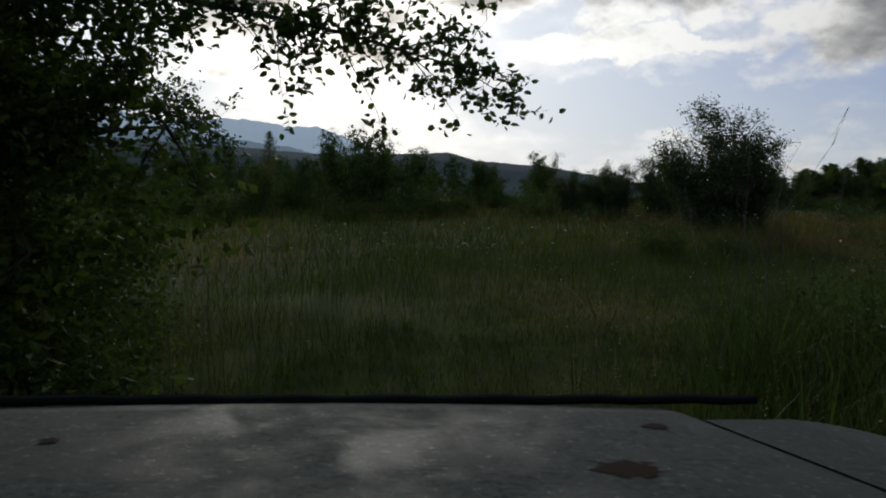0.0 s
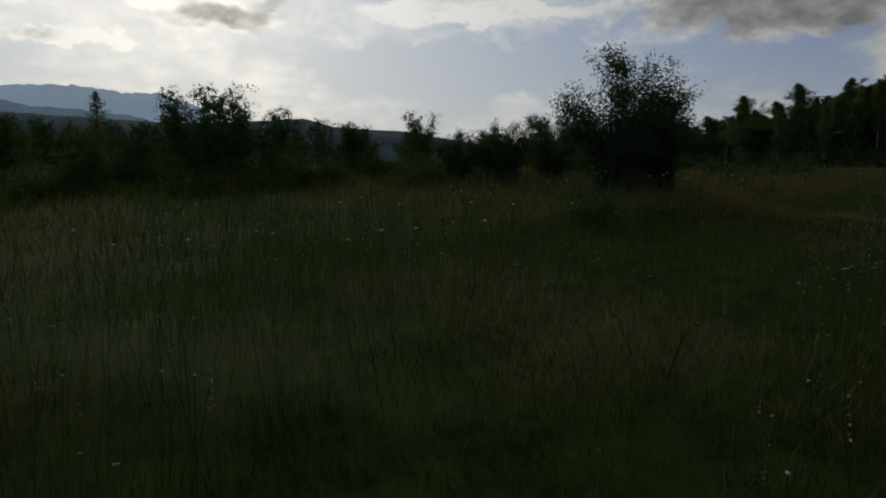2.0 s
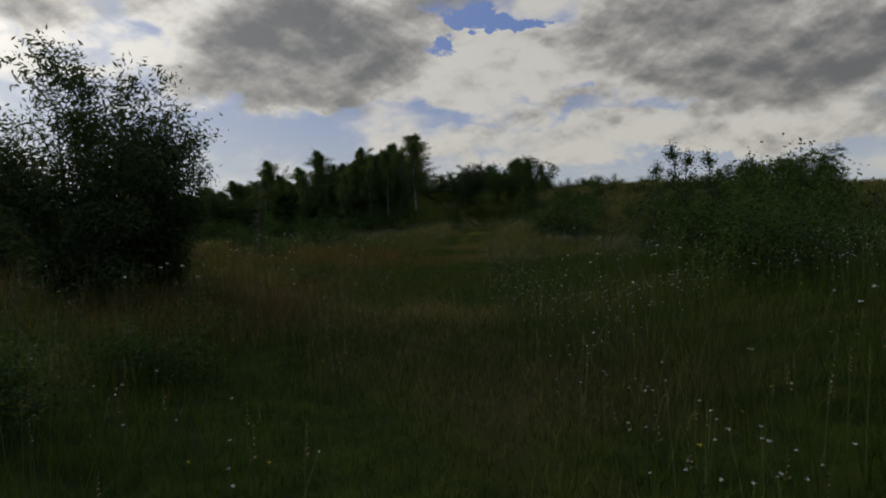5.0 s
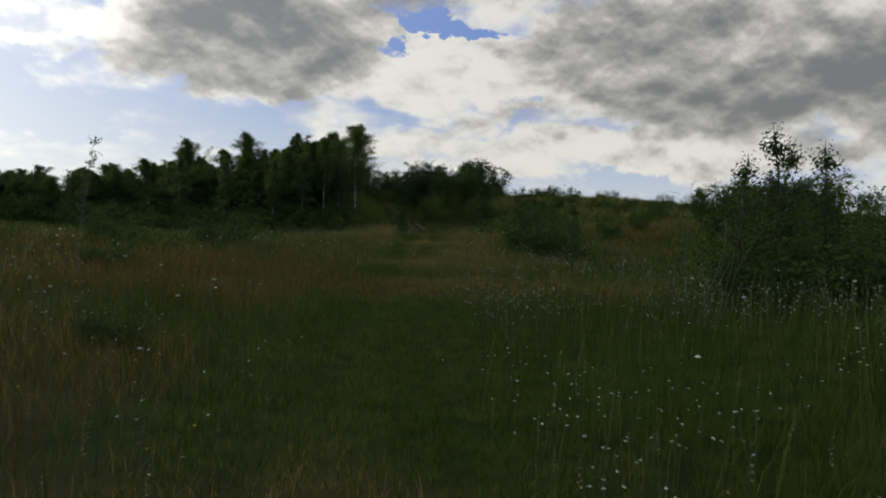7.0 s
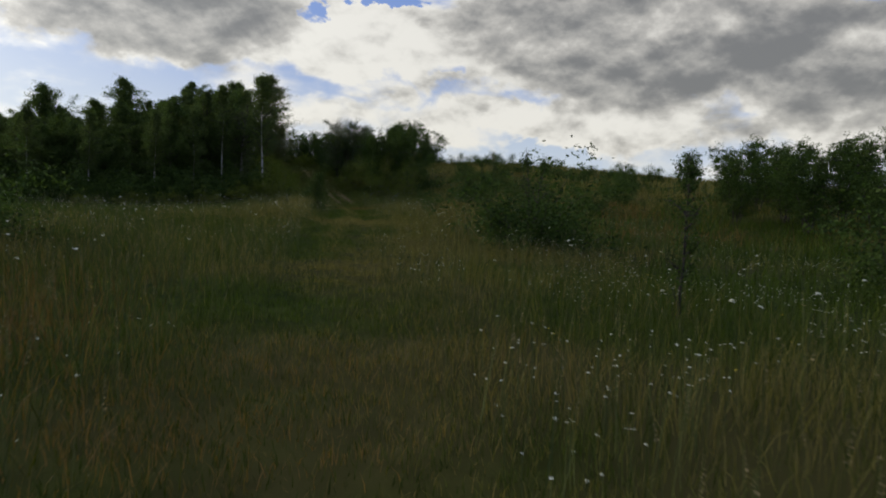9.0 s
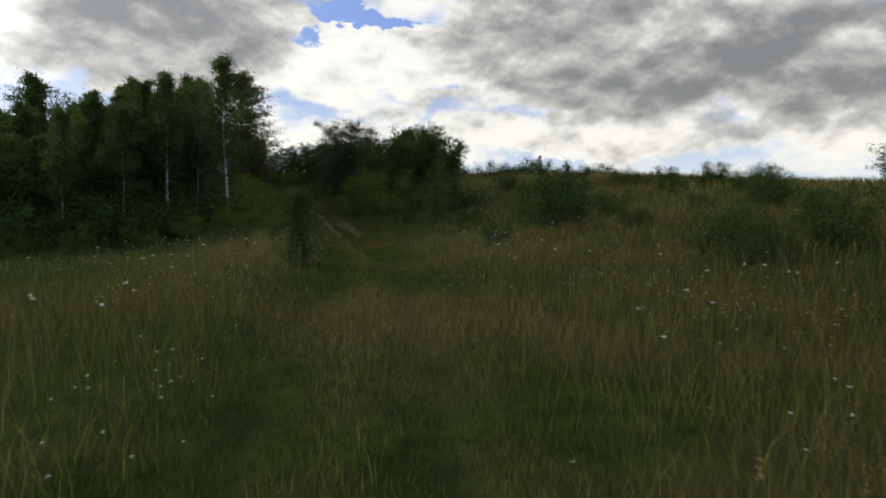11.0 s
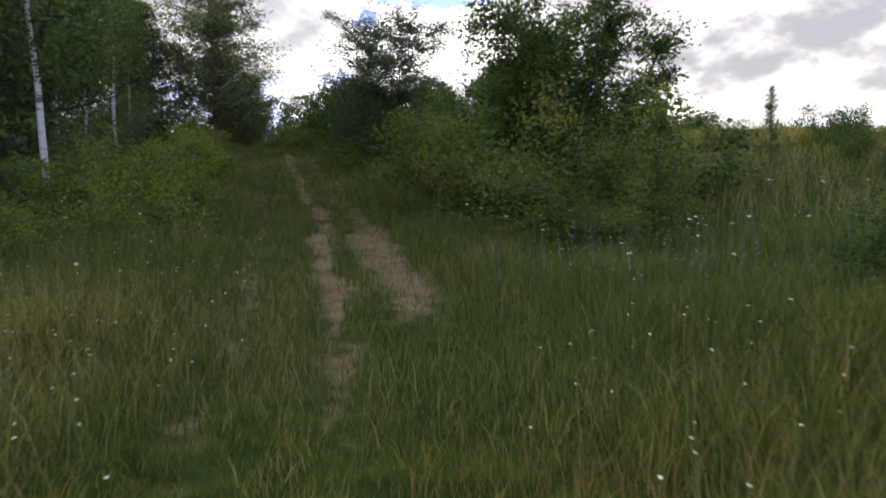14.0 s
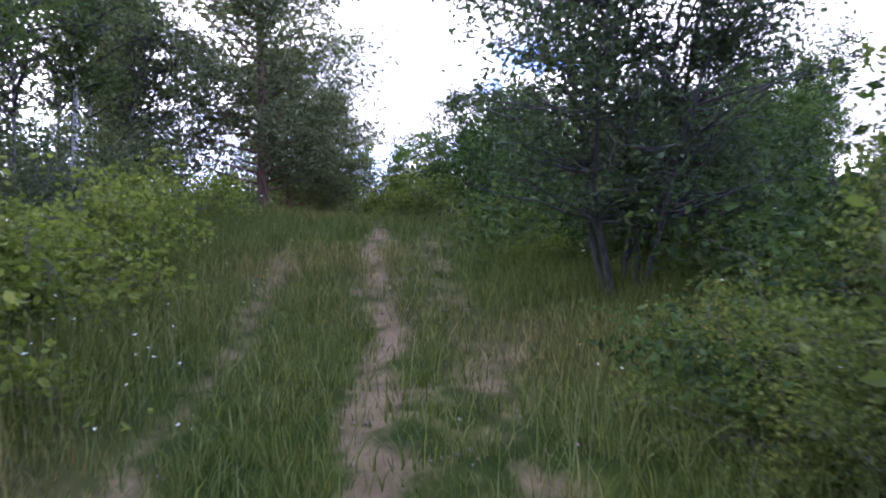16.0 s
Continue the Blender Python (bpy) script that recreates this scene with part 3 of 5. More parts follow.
def plant(name, label, category, seed, height, spread, kind, count, size, wood, leaf, group="", slim=0.5, droop=0.3, fine=False):
    """One tree or bush: its wood and its crown under an empty at its foot."""
    top = tagged(new(name), label, category, group)
    segs, pick, rng = grow(seed, height, spread, kind, count, size)
    if not fine and count > 2000:
        least = 0.006 if kind == "shrub" else height * 0.0031
        segs = [q for q in segs if q[2] >= least]
    # each limb is a run of segments end to end; the thickest runs are trunks, the rest is branchwork
    runs = []
    for q in segs:
        if runs and runs[-1][-1][1] is q[0]:
            runs[-1].append(q)
        else:
            runs.append([q])
    stout = max(r[0][2] for r in runs) * 0.9
    mains = [r for r in runs if r[0][2] >= stout]
    if len(mains) <= 8:
        for r in mains:
            v, f = pole(r)
            new("trunk", mesh_of(name + "_trunk", v, f, wood, True)).parent = top
        runs = [r for r in runs if r[0][2] < stout]
    if runs:
        v, f = tubes([q for r in runs for q in r], 4 if fine else 3)
        twigs = tagged(new("branchwork", mesh_of(name + "_branchwork", v, f, BARK if kind == "birch" else wood, True)), kind="stuff")
        twigs.parent = top
    v, f = leaves(rng, pick, size, droop, slim, fine)
    crown = new("crown", mesh_of(name + "_crown", v, f, leaf))
    crown.parent = top
    return top


def stand(ob, x, y, turn=0.0, size=1.0, sink=0.05, tall=1.0):
    ob.matrix_basis = Matrix.LocRotScale((x, y, z_at(x, y) - sink), Euler((0, 0, radians(turn))), (size, size, size * tall))
    return ob


def again(ob, x, y, turn, size=1.0, tall=1.0, label=""):
    c = copy_thing(ob, Matrix.Identity(4))
    stand(c, x, y, turn, size, tall=tall)
    return tagged(c, label)


# the tree by the start, with a long low branch over the way
alder = stand(plant("tree", "dark leafy tree with a long low branch beside the track", "tree", 11, 5.6, 1.3, "tree", 70000, 0.060, BARK, LEAF, slim=0.6, fine=True), -3.55, 2.9, 20)
again(alder, -4.9, 4.1, 130, 1.0, label="dark leafy tree close behind another beside the track")


BRANCH_ROOT = (-3.36, 2.67, z_at(-3.55, 2.9) + 2.63)


def bough(seed, x, y, z, way, length, name, label):
    """A long low branch with hanging twigs and single leaves."""
    rng = np.random.default_rng(seed)
    segs, tips = [], []
    main = limb(rng, (0, 0, 0), way, length, 0.030, 10, 0.035, -0.004, segs)
    for i, q in enumerate(main[2:]):
        for _ in range(6):
            t = limb(rng, q, np.array(way) * 0.6 + rng.normal(0, 0.6, 3) * (1, 0.5, 1) + (0, -0.08, 0.05), length * rng.uniform(0.08, 0.19), 0.005, 5, 0.12, -0.04, segs)
            tips += t[1:]
            for r in t[1:]:
                s = limb(rng, r, rng.normal(0, 1, 3) + (0, 0, -0.1), 0.16, 0.002, 3, 0.2, -0.1, segs)
                tips += s[1:]
    # passing cars have kept the way clear of twigs
    root = np.array(BRANCH_ROOT)
    eyes = np.array([(px, py, pz + EYE) for _, px, py, pz, *_ in ROWS[:5]])
    eyes = np.concatenate([eyes[:-1] + (eyes[1:] - eyes[:-1]) * u for u in (0.0, 0.25, 0.5, 0.75)])

    def clear_of(q):
        return np.linalg.norm(eyes - (root + q), axis=1).min() > 0.45

    segs = [q for q in segs if clear_of(q[1])]
    tips = np.array([q for q in tips if clear_of(q)])
    pick = tips[rng.integers(0, len(tips), 3600)] + rng.normal(0, 0.030, (3600, 3))
    v, f = tubes(segs, 4)
    wood = new(name, mesh_of(name, v, f, BARK, True))
    wood.location = (x, y, z)
    v, f = leaves(rng, pick, 0.050, 0.4, 0.62, True)
    new("branch_leaves", mesh_of("branch_leaves", v, f, LEAF)).parent = wood
    return tagged(wood, label)


low_branch = bough(5, 0, 0, 2.45, (0.94, 0.34, 0.0), 3.1, "low_branch", "")
low_branch.parent = alder
low_branch.matrix_parent_inverse = Matrix.Identity(4)
low_branch.location = (0.1, -0.28, 2.68)
low_branch.rotation_euler = (0, 0, radians(-20))

again(alder, -4.0, 3.5, 80, 0.95, label="dark leafy tree close behind another beside the track")
again(alder, -5.2, 5.4, 210, 1.15, label="dark leafy tree close behind another beside the track")
again(alder, -4.2, 1.7, 300, 0.85, label="dark leafy tree close behind another beside the track")

# bushes and small trees over the open meadow, in the order of the way
willow = stand(plant("willow", "grey-green bushy willow standing in meadow grass", "willow", 21, 3.5, 1.25, "willow", 34000, 0.105, BARK, LEAF_GREY, slim=0.30), 5.5, 23.1, 0, 1.08, tall=1.10)
again(willow, 6.9, 23.7, 140, 0.80, 1.12, label="smaller grey-green willow beside a taller one")
again(willow, 3.2, 30.5, 75, 0.7, label="low willow bush on the meadow")
again(willow, 1.6, 31.5, 200, 0.6, label="low willow bush on the meadow")
again(willow, 5.4, 31.0, 300, 0.8, label="low willow bush on the meadow")
thorn = stand(plant("bush", "dense dark-green bush in long grass", "bush", 31, 2.2, 1.5, "shrub", 7000, 0.10, BARK, LEAF), 15.8, 16.8)
for x, y, turn, size in ((-2.95, 3.3, 60, 0.55), (-2.95, 4.05, 20, 0.42), (-3.6, 2.0, 220, 0.9), (-3.3, 2.5, 150, 0.7), (-3.9, 3.3, 80, 1.1), (-4.6, 5.2, 90, 0.85), (-5.2, 6.6, 200, 0.8), (-4.4, 3.6, 30, 0.9), (13.0, 14.8, 40, 0.8), (5.3, 9.7, 80, 0.45), (33.1, 34.9, 20, 1.4), (32.0, 34.6, 130, 0.9), (36.4, 36.2, 250, 0.8), (21.9, 20.9, 120, 1.05), (20.9, 21.3, 10, 0.85), (23.5, 21.0, 200, 1.1), (26.0, 22.0, 10, 1.15), (24.5, 19.8, 70, 1.2), (28.5, 23.5, 40, 1.1), (31.5, 25.5, 140, 1.1), (11.2, 25.4, 20, 0.3), (20.6, 40.0, 60, 0.95),
                         (17.5, 41.5, 10, 0.8), (14, 33, 50, 0.5), (3.0, 17.0, 250, 0.5), (4.9, 18.0, 20, 0.45)):
    again(thorn, x, y, turn, size)
slim_tree = stand(plant("sapling", "thin sparse young tree with upright twigs", "sapling", 41, 3.2, 0.85, "young", 1500, 0.06, BARK, LEAF, slim=0.5, fine=True), 7.5, 11.4, 0, 0.80)
again(slim_tree, 33.2, 35.1, 50, 1.0)
again(slim_tree, 32.2, 34.4, 190, 0.95)
again(slim_tree, 21.2, 21.1, 30, 1.15)
again(slim_tree, 22.3, 20.7, 60, 1.1)
again(slim_tree, 21.8, 21.5, 160, 1.12)
again(slim_tree, 20.6, 21.6, 250, 0.98)
again(slim_tree, 7.5, 10.75, 200, 0.95)
again(slim_tree, 8.2, 11.0, 20, 0.9)
again(slim_tree, 41.2, 55.2, 200, 0.5)
again(slim_tree, 57.5, 60.2, 100, 0.8)
again(slim_tree, 62.0, 57.5, 140, 0.55)
again(slim_tree, 65.4, 60.6, 40, 0.62)
again(slim_tree, 52.0, 50.5, 10, 0.92)
again(slim_tree, 52.8, 50.0, 80, 0.95)
again(slim_tree, 53.5, 49.7, 200, 0.85)
again(slim_tree, 25.4, 28.2, 80, 0.8, label="leaning lone sapling in meadow grass")
young_oak = stand(plant("young_tree", "small bushy young tree beside the wheel track", "tree", 43, 1.9, 1.0, "young", 5200, 0.05, BARK, LEAF, slim=0.55, fine=True), 39.2, 50.5, 0, 1.08, 0.0)
again(thorn, 39.25, 50.55, 40, 0.36, 1.3, label="low bush at the foot of a young tree")
again(young_oak, 5.05, 9.1, 100, 1.25, 1.08, label="bushy young tree beside the bend of the track")
again(young_oak, 5.7, 9.6, 220, 1.15, 1.0, label="bushy young tree beside the bend of the track")


def dead_stem(x, y, seed, height, label):
    """A tuft of bare stems, each a part of its own."""
    rng = np.random.default_rng(seed)
    top = tagged(new("dead_bush"), label, "dead bush")
    for k in range(4):
        segs = []
        b = limb(rng, (rng.normal(0, 0.1), rng.normal(0, 0.1), -0.05), (rng.normal(0.1, 0.12), rng.normal(0, 0.12), 1), height * rng.uniform(0.7, 1), 0.006, 9, 0.10, -0.015 - 0.02 * k, segs)
        for q in b[3:]:
            limb(rng, q, rng.normal(0, 1, 3), 0.30, 0.0025, 4, 0.25, -0.05, segs)
        v, f = tubes(segs, 4)
        new("stem", mesh_of("stem", v, f, TWIG, True)).parent = top
    return stand(top, x, y)


dead_stem(1.55, 6.1, 3, 2.6, "bare arching dead stems above tall weeds")
dead_stem(2.2, 6.4, 8, 2.2, "bare arching dead stems above tall weeds")
dead_stem(18.6, 21.6, 12, 2.9, "bare pale dead stems beside a bush")
dead_stem(18.2, 21.2, 14, 2.6, "bare pale dead stems beside a bush")
dead_stem(57.6, 65.6, 21, 1.5, "bare arching dead stems in a bramble thicket")
dead_stem(58.9, 67.7, 23, 1.7, "bare arching dead stems in a bramble thicket")
dead_stem(60.4, 69.6, 25, 1.8, "bare arching dead stems in a bramble thicket")
dead_stem(61.2, 66.0, 16, 3.4, "bare arching dead stems in a bramble thicket")
dead_stem(62.9, 70.6, 18, 2.6, "bare arching dead stems in a bramble thicket")


def stalk(x, y, height, label):
    """A dead stalk of a tall herb with withered seed tufts."""
    rng = np.random.default_rng(4)
    top = tagged(new("dead_stalk"), label, "dead plant")
    segs, tips = [], []
    b = limb(rng, (0, 0, -0.05), (0.10, 0.10, 1), height, 0.016, 12, 0.02, 0.01, segs)
    for q in b[5:]:
        for _ in range(3):
            tips += limb(rng, q, rng.normal(0, 1, 3) + (0, 0, 1.2), 0.16, 0.004, 2, 0.2, 0.1, segs)[1:]
    v, f = tubes(segs, 5)
    new("stem", mesh_of("stalk_stem", v, f, TWIG, True)).parent = top
    pts = np.array(tips)[rng.integers(0, len(tips), 260)] + rng.normal(0, 0.025, (260, 3))
    v, f = leaves(rng, pts, 0.075, -0.4, 0.45)
    tufts = tagged(new("seed_tufts", mesh_of("seed_tufts", v, f, TWIG)), kind="stuff")
    tufts.parent = top
    return stand(top, x, y)


stalk(13.0, 32.0, 2.75, "single tall withered stalk above the meadow")

# trees across the low meadow, ahead at the start
field_tree = stand(plant("tree", "dark-green tree with a ragged crown at the meadow's edge", "tree", 51, 4.6, 2.1, "clump", 10000, 0.14, BARK, LEAF), -8.3, 33.6, 0, 0.88)
for x, y, turn, size in ((-10.2, 34.5, 70, 0.8), (-6.0, 35.2, 160, 0.75), (-12.5, 35, 220, 0.55), (-17.7, 42.4, 30, 0.62), (-21, 41, 100, 0.5), (-15, 41, 190, 0.5),
                         (-25, 44, 250, 0.55), (-13.0, 31, 10, 0.55), (-19, 33, 320, 0.6), (-29, 43, 90, 0.55), (-3, 38, 40, 0.5), (0, 39, 130, 0.42),
                         (-34, 40, 10, 0.6), (-24, 36, 140, 0.6), (-9, 38, 20, 0.8), (-14, 46, 70, 0.6), (-19, 47, 160, 0.55), (-24, 49, 250, 0.6), (-30, 48, 300, 0.6), (-38, 46, 20, 0.7), (-5, 42, 100, 0.6), (2, 36, 60, 0.35), (-2, 34, 10, 0.3), (5, 44, 10, 0.5), (11, 46, 200, 0.5)):
    again(field_tree, x, y, turn, size * 0.92, 0.8 + 0.35 * abs(math.sin(x * 1.7 + y)))
for k in range(30):
    x_, y_ = -30 + 32 * k / 29 + 1.5 * math.sin(k * 2.7), 29 + 4 * math.sin(k * 1.9) + 0.12 * k
    again(thorn, x_, y_, k * 67, 0.55 + 0.4 * abs(math.sin(k * 1.3)), 0.9, label="low dark-green bush in the hollow below the meadow")
for k in range(26):
    x_, y_ = -34 + 44 * k / 25 + 1.2 * math.sin(k * 3.1), 41 + 5 * math.sin(k * 2.3)
    again(field_tree, x_, y_, k * 77, 0.40 + 0.22 * abs(math.sin(k * 1.7)), 0.8 + 0.4 * abs(math.sin(k * 0.9)))
spruce_a = stand(plant("spruce", "small pointed dark spruce", "spruce", 61, 4.2, 1.1, "spruce", 5000, 0.10, BARK_PINE, NEEDLES, slim=0.3), -16.2, 40.0)

# trees added out of view behind the start, to shade bonnet and bushes
for k in range(26):
    a = radians(95 + 170 * k / 25)
    d = 7.5 + 3.5 * abs(math.sin(k * 2.3))
    again(field_tree, d * math.sin(a) + 0.5, d * math.cos(a) - 1.0, k * 61, 1.25 + 0.35 * abs(math.sin(k * 1.7)), 1.2, label="dark leafy tree added out of view behind the start for shade")
# the first three bushes, unseen on the left, also block light there
for x, y, turn, size in ((-5.2, 0.6, 40, 0.9), (-5.6, 3.0, 160, 0.9), (-6.4, -2.0, 250, 1.1), (3.3, 6.0, 20, 0.45), (4.1, 6.8, 100, 0.5), (3.0, 4.8, 200, 0.38), (4.4, 5.6, 310, 0.5)):
    again(thorn, x, y, turn, size * 1.2)

# the wood left of the track: birches, pines and broad-leaved trees
birch = stand(plant("birch", "tall birch with a slender white trunk at the wood's edge", "birch", 71, 8.6, 1.9, "birch", 8000, 0.13, BARK_BIRCH, LEAF_BIRCH, "wood"), 48.4, 71.4)
birch_b = stand(plant("birch", "tall birch with a slender white trunk at the wood's edge", "birch", 72, 9.4, 2.1, "birch", 9000, 0.13, BARK_BIRCH, LEAF_BIRCH, "wood"), 50.9, 69.7)
for x, y, turn, size in ((43.5, 72.5, 40, 0.82), (40.2, 75.5, 80, 0.80), (53.8, 77.8, 130, 1.0), (37, 78, 200, 0.85), (46.0, 71.6, 250, 0.84)):
    again(birch if turn % 3 else birch_b, x, y, turn, size)
wood_tree = stand(plant("tree", "dark leafy tree in the wood", "tree", 81, 8.4, 2.0, "tree", 18000, 0.135, BARK, LEAF_WOOD, "wood"), 45.2, 73.0)
wood_pole = stand(plant("tree", "narrow pointed leafy tree in the wood", "tree", 82, 8.6, 1.5, "tree", 14000, 0.135, BARK, LEAF_BIRCH, "wood"), 47.4, 73.4)
for x, y, turn, size in ((51.4, 73.6, 20, 0.98), (52.9, 75.2, 140, 0.94)):
    again(wood_tree if turn % 3 else wood_pole, x, y, turn, size, label="tall leafy tree at the wood's corner")
# along the wood's front its height falls off
EDGE_U, EDGE_H = (0.0, 0.15, 0.3, 0.5, 0.65, 0.75, 0.85, 1.0, 1.3), (8.4, 7.1, 6.8, 6.5, 6.1, 5.6, 5.2, 5.0, 4.2)
for row in range(4):
    for k in range(27 if row else 34):
        u = k / 21.5 + 0.02 * math.sin(k * 4.1 + row)
        x_ = 50.2 - 23.4 * u + 1.1 * row + 0.6 * math.sin(k * 2.9 + row * 1.3)
        y_ = 73.0 + 14.6 * u + 2.2 * row + 0.7 * math.sin(k * 1.7 + row * 2.1)
        tall_ = float(np.interp(u, EDGE_U, EDGE_H)) * (0.62 + 0.36 * abs(math.sin(k * 2.2 + row * 1.9))) * (1.0 + 0.04 * row)
        wide_ = 0.80 + 0.26 * abs(math.sin(k * 1.3 + row))
        again(wood_tree if (k + row) % 2 else wood_pole, x_, y_, k * 57 + row * 20, wide_, tall_ / 8.4 / wide_)
for x, y, turn, size in ((42, 85, 120, 1.05), (47, 83, 160, 1.1), (47.8, 76.4, 60, 0.9), (45.0, 79.0, 130, 0.9)):
    again(wood_tree, x, y, turn, size)
for x, y, turn, size in ((49.4, 77.8, 100, 0.95),):
    again(wood_pole, x, y, turn, size)
for x, y, turn, size in ((52.9, 75.0, 40, 0.86), (54.9, 78.0, 130, 0.92), (56.9, 80.6, 220, 0.90), (58.6, 83.4, 310, 0.92), (60.8, 88.6, 70, 0.9)):
    again(birch if turn % 20 else birch_b, x, y, turn, size)
pine = stand(plant("pine", "broad dark pine with layered branches", "pine", 91, 9.2, 3.1, "pine", 38000, 0.17, BARK_PINE, NEEDLES, "wood", slim=0.36), 63.1, 84.4)
again(pine, 60.6, 86.4, 100, 0.72)
again(pine, 66.0, 86.4, 200, 0.46, label="small young pine beside the track's crest")
again(pine, 64.6, 86.0, 60, 0.55, label="small young pine beside the track's crest")

thin_tree = stand(plant("tree", "slender sparse tree with a thin grey trunk in the wood", "tree", 85, 7.4, 2.3, "birch", 1700, 0.13, BARK_GREY, LEAF_PALE, "wood"), 50.6, 72.2)
thin_tree_b = stand(plant("tree", "leaning sparse tree with a thin grey trunk in the wood", "tree", 86, 6.2, 2.4, "birch", 1500, 0.13, BARK_GREY, LEAF_PALE, "wood"), 51.6, 73.9)
for k in range(42):
    u, v = (k * 0.6180) % 1.0, (k * 0.7549) % 1.0
    x_ = 50.6 + 10.2 * u - 0.85 * 7.0 * v
    y_ = 72.6 + 13.0 * u + 0.53 * 7.0 * v
    again(thin_tree if k % 2 else thin_tree_b, x_, y_, k * 71, (0.72 + 0.35 * abs(math.sin(k * 1.9))) * (1.0 if v < 0.25 else 0.66))
undergrowth = stand(plant("bush", "dark undergrowth bush at the foot of the wood", "bush", 95, 2.4, 1.9, "shrub", 5000, 0.16, BARK, LEAF, "wood"), 44.0, 70.6)
for k in range(40):
    u = k / 39
    x_, y_ = 48.0 - 31.0 * u + 1.2 * math.sin(k * 2.1), 70.0 + 19.0 * u + 1.3 * math.sin(k * 3.7)
    again(undergrowth, x_, y_, k * 47, 0.75 + 0.45 * abs(math.sin(k * 1.3)))
scrub = stand(plant("bush", "pale green scrub between thin trunks", "bush", 96, 2.2, 1.5, "shrub", 4200, 0.10, BARK_GREY, LEAF_PALE, "wood"), 51.8, 72.4)
for k in range(22):
    u = k / 21
    x_, y_ = 50.6 + 10.0 * u - 1.6 * abs(math.sin(k * 2.3)), 72.2 + 12.8 * u + 1.0 * abs(math.sin(k * 1.7))
    again(scrub, x_, y_, k * 83, 0.65 + 0.5 * abs(math.sin(k * 2.9)))
for x, y, turn, size in ((58.8, 84.5, 220, 0.9), (60.6, 87.0, 20, 0.9), (63.6, 89.0, 90, 0.75), (61.4, 83.2, 160, 0.55), (66.0, 90.5, 30, 0.8), (68.5, 92.5, 70, 0.8)):
    again(undergrowth, x, y, turn, size)

# bushes and trees right of the track near the top
hazel = stand(plant("tree", "round many-branched tree above a thicket", "tree", 101, 5.0, 2.4, "clump", 46000, 0.080, BARK, LEAF, slim=0.6, fine=True), 59.9, 63.6, 0, 1.12)
pear = stand(plant("tree", "dark tree with crooked trunks close to the track", "tree", 111, 5.7, 2.6, "clump", 40000, 0.072, BARK, LEAF_GREY, slim=0.5, fine=True), 62.3, 72.6)
thicket = stand(plant("bramble_bush", "tangled green bramble thicket with yellowing leaves beside the track", "bush", 121, 2.9, 1.9, "shrub", 24000, 0.072, TWIG, LEAF_TURNING, slim=0.7, fine=True), 58.1, 61.6)
for x, y, turn, size in ((58.9, 64.3, 50, 0.98), (60.0, 66.6, 120, 1.05), (61.6, 68.4, 200, 0.78), (60.4, 63.6, 10, 1.2), (61.4, 69.6, 10, 0.55), (62.2, 65.6, 40, 1.2), (63.4, 68.2, 250, 1.0),
                         (57.9, 66.7, 100, 0.38), (59.9, 69.4, 310, 0.36), (57.0, 60.4, 30, 0.55)):
    again(thicket, x, y, turn, size)
low_bramble = stand(plant("bramble_bush", "low bright-green bramble bush beside the track", "bush", 122, 1.35, 1.1, "shrub", 10000, 0.074, TWIG, LEAF_FRESH, slim=0.7, fine=True), 52.1, 68.1)
for x, y, turn, size in ((53.3, 69.8, 90, 1.05), (54.4, 71.5, 150, 1.1), (55.5, 73.1, 220, 1.05), (56.6, 75.0, 80, 1.05), (57.7, 76.8, 310, 1.0), (58.8, 78.6, 170, 0.95), (60.2, 81.0, 40, 0.9), (51.4, 69.6, 200, 1.15), (52.6, 71.4, 250, 1.2), (53.9, 73.4, 20, 1.2),
                         (49.2, 67.2, 30, 0.72), (50.7, 66.9, 100, 0.7), (47.4, 67.9, 300, 0.8), (45.4, 68.8, 20, 0.85), (43.2, 69.8, 70, 0.85), (49.8, 68.6, 160, 0.95), (47.8, 69.4, 210, 1.0), (41.0, 71.2, 260, 0.9), (38.6, 72.6, 40, 0.9),
                         (64.8, 77.4, 60, 0.6), (65.6, 80.6, 20, 0.95), (67.0, 83.4, 80, 1.0), (61.2, 70.8, 45, 0.5), (63.0, 74.4, 60, 0.4), (63.2, 70.4, 130, 0.8), (64.6, 73.8, 10, 0.9)):
    again(low_bramble, x, y, turn, size)
shrub = stand(plant("bush", "dark round bush on the grassy slope", "bush", 131, 2.0, 1.2, "shrub", 11000, 0.085, BARK, LEAF), 52.3, 50.1, 0, 1.25)
for x, y, turn, size in ((52.0, 46.9, 60, 0.5), (47.6, 50.0, 200, 0.5), (54.6, 56.0, 100, 0.5), (55.7, 53.5, 160, 0.5), (57, 50, 220, 0.7), (70.0, 63.4, 40, 0.7), (66, 66, 90, 0.8), (64, 70, 130, 0.9),
                         (76, 61, 180, 0.7), (79, 55, 20, 0.7), (74, 55, 250, 0.6), (62, 55, 310, 0.6), (67, 59, 10, 0.5), (71, 52, 70, 0.7), (78, 48, 120, 0.8), (81, 52, 0, 0.9),
                         (44, 41, 20, 0.6), (46, 42, 120, 0.75), (48, 40, 200, 0.85), (60, 44, 90, 0.8), (65, 45, 140, 0.9), (54, 41, 200, 0.75)):
    again(shrub, x, y, turn, size)
for x, y, turn, size in ((60.6, 69.8, 10, 0.55), (63.4, 71.2, 60, 0.85), (64.6, 74.6, 110, 0.9), (65.8, 77.4, 150, 0.85), (63.6, 66.6, 200, 1.2), (65.6, 69.4, 250, 1.1), (67.4, 80.2, 30, 0.85)):
    again(undergrowth, x, y, turn, size, label="dark bush filling the hedge beside the track")
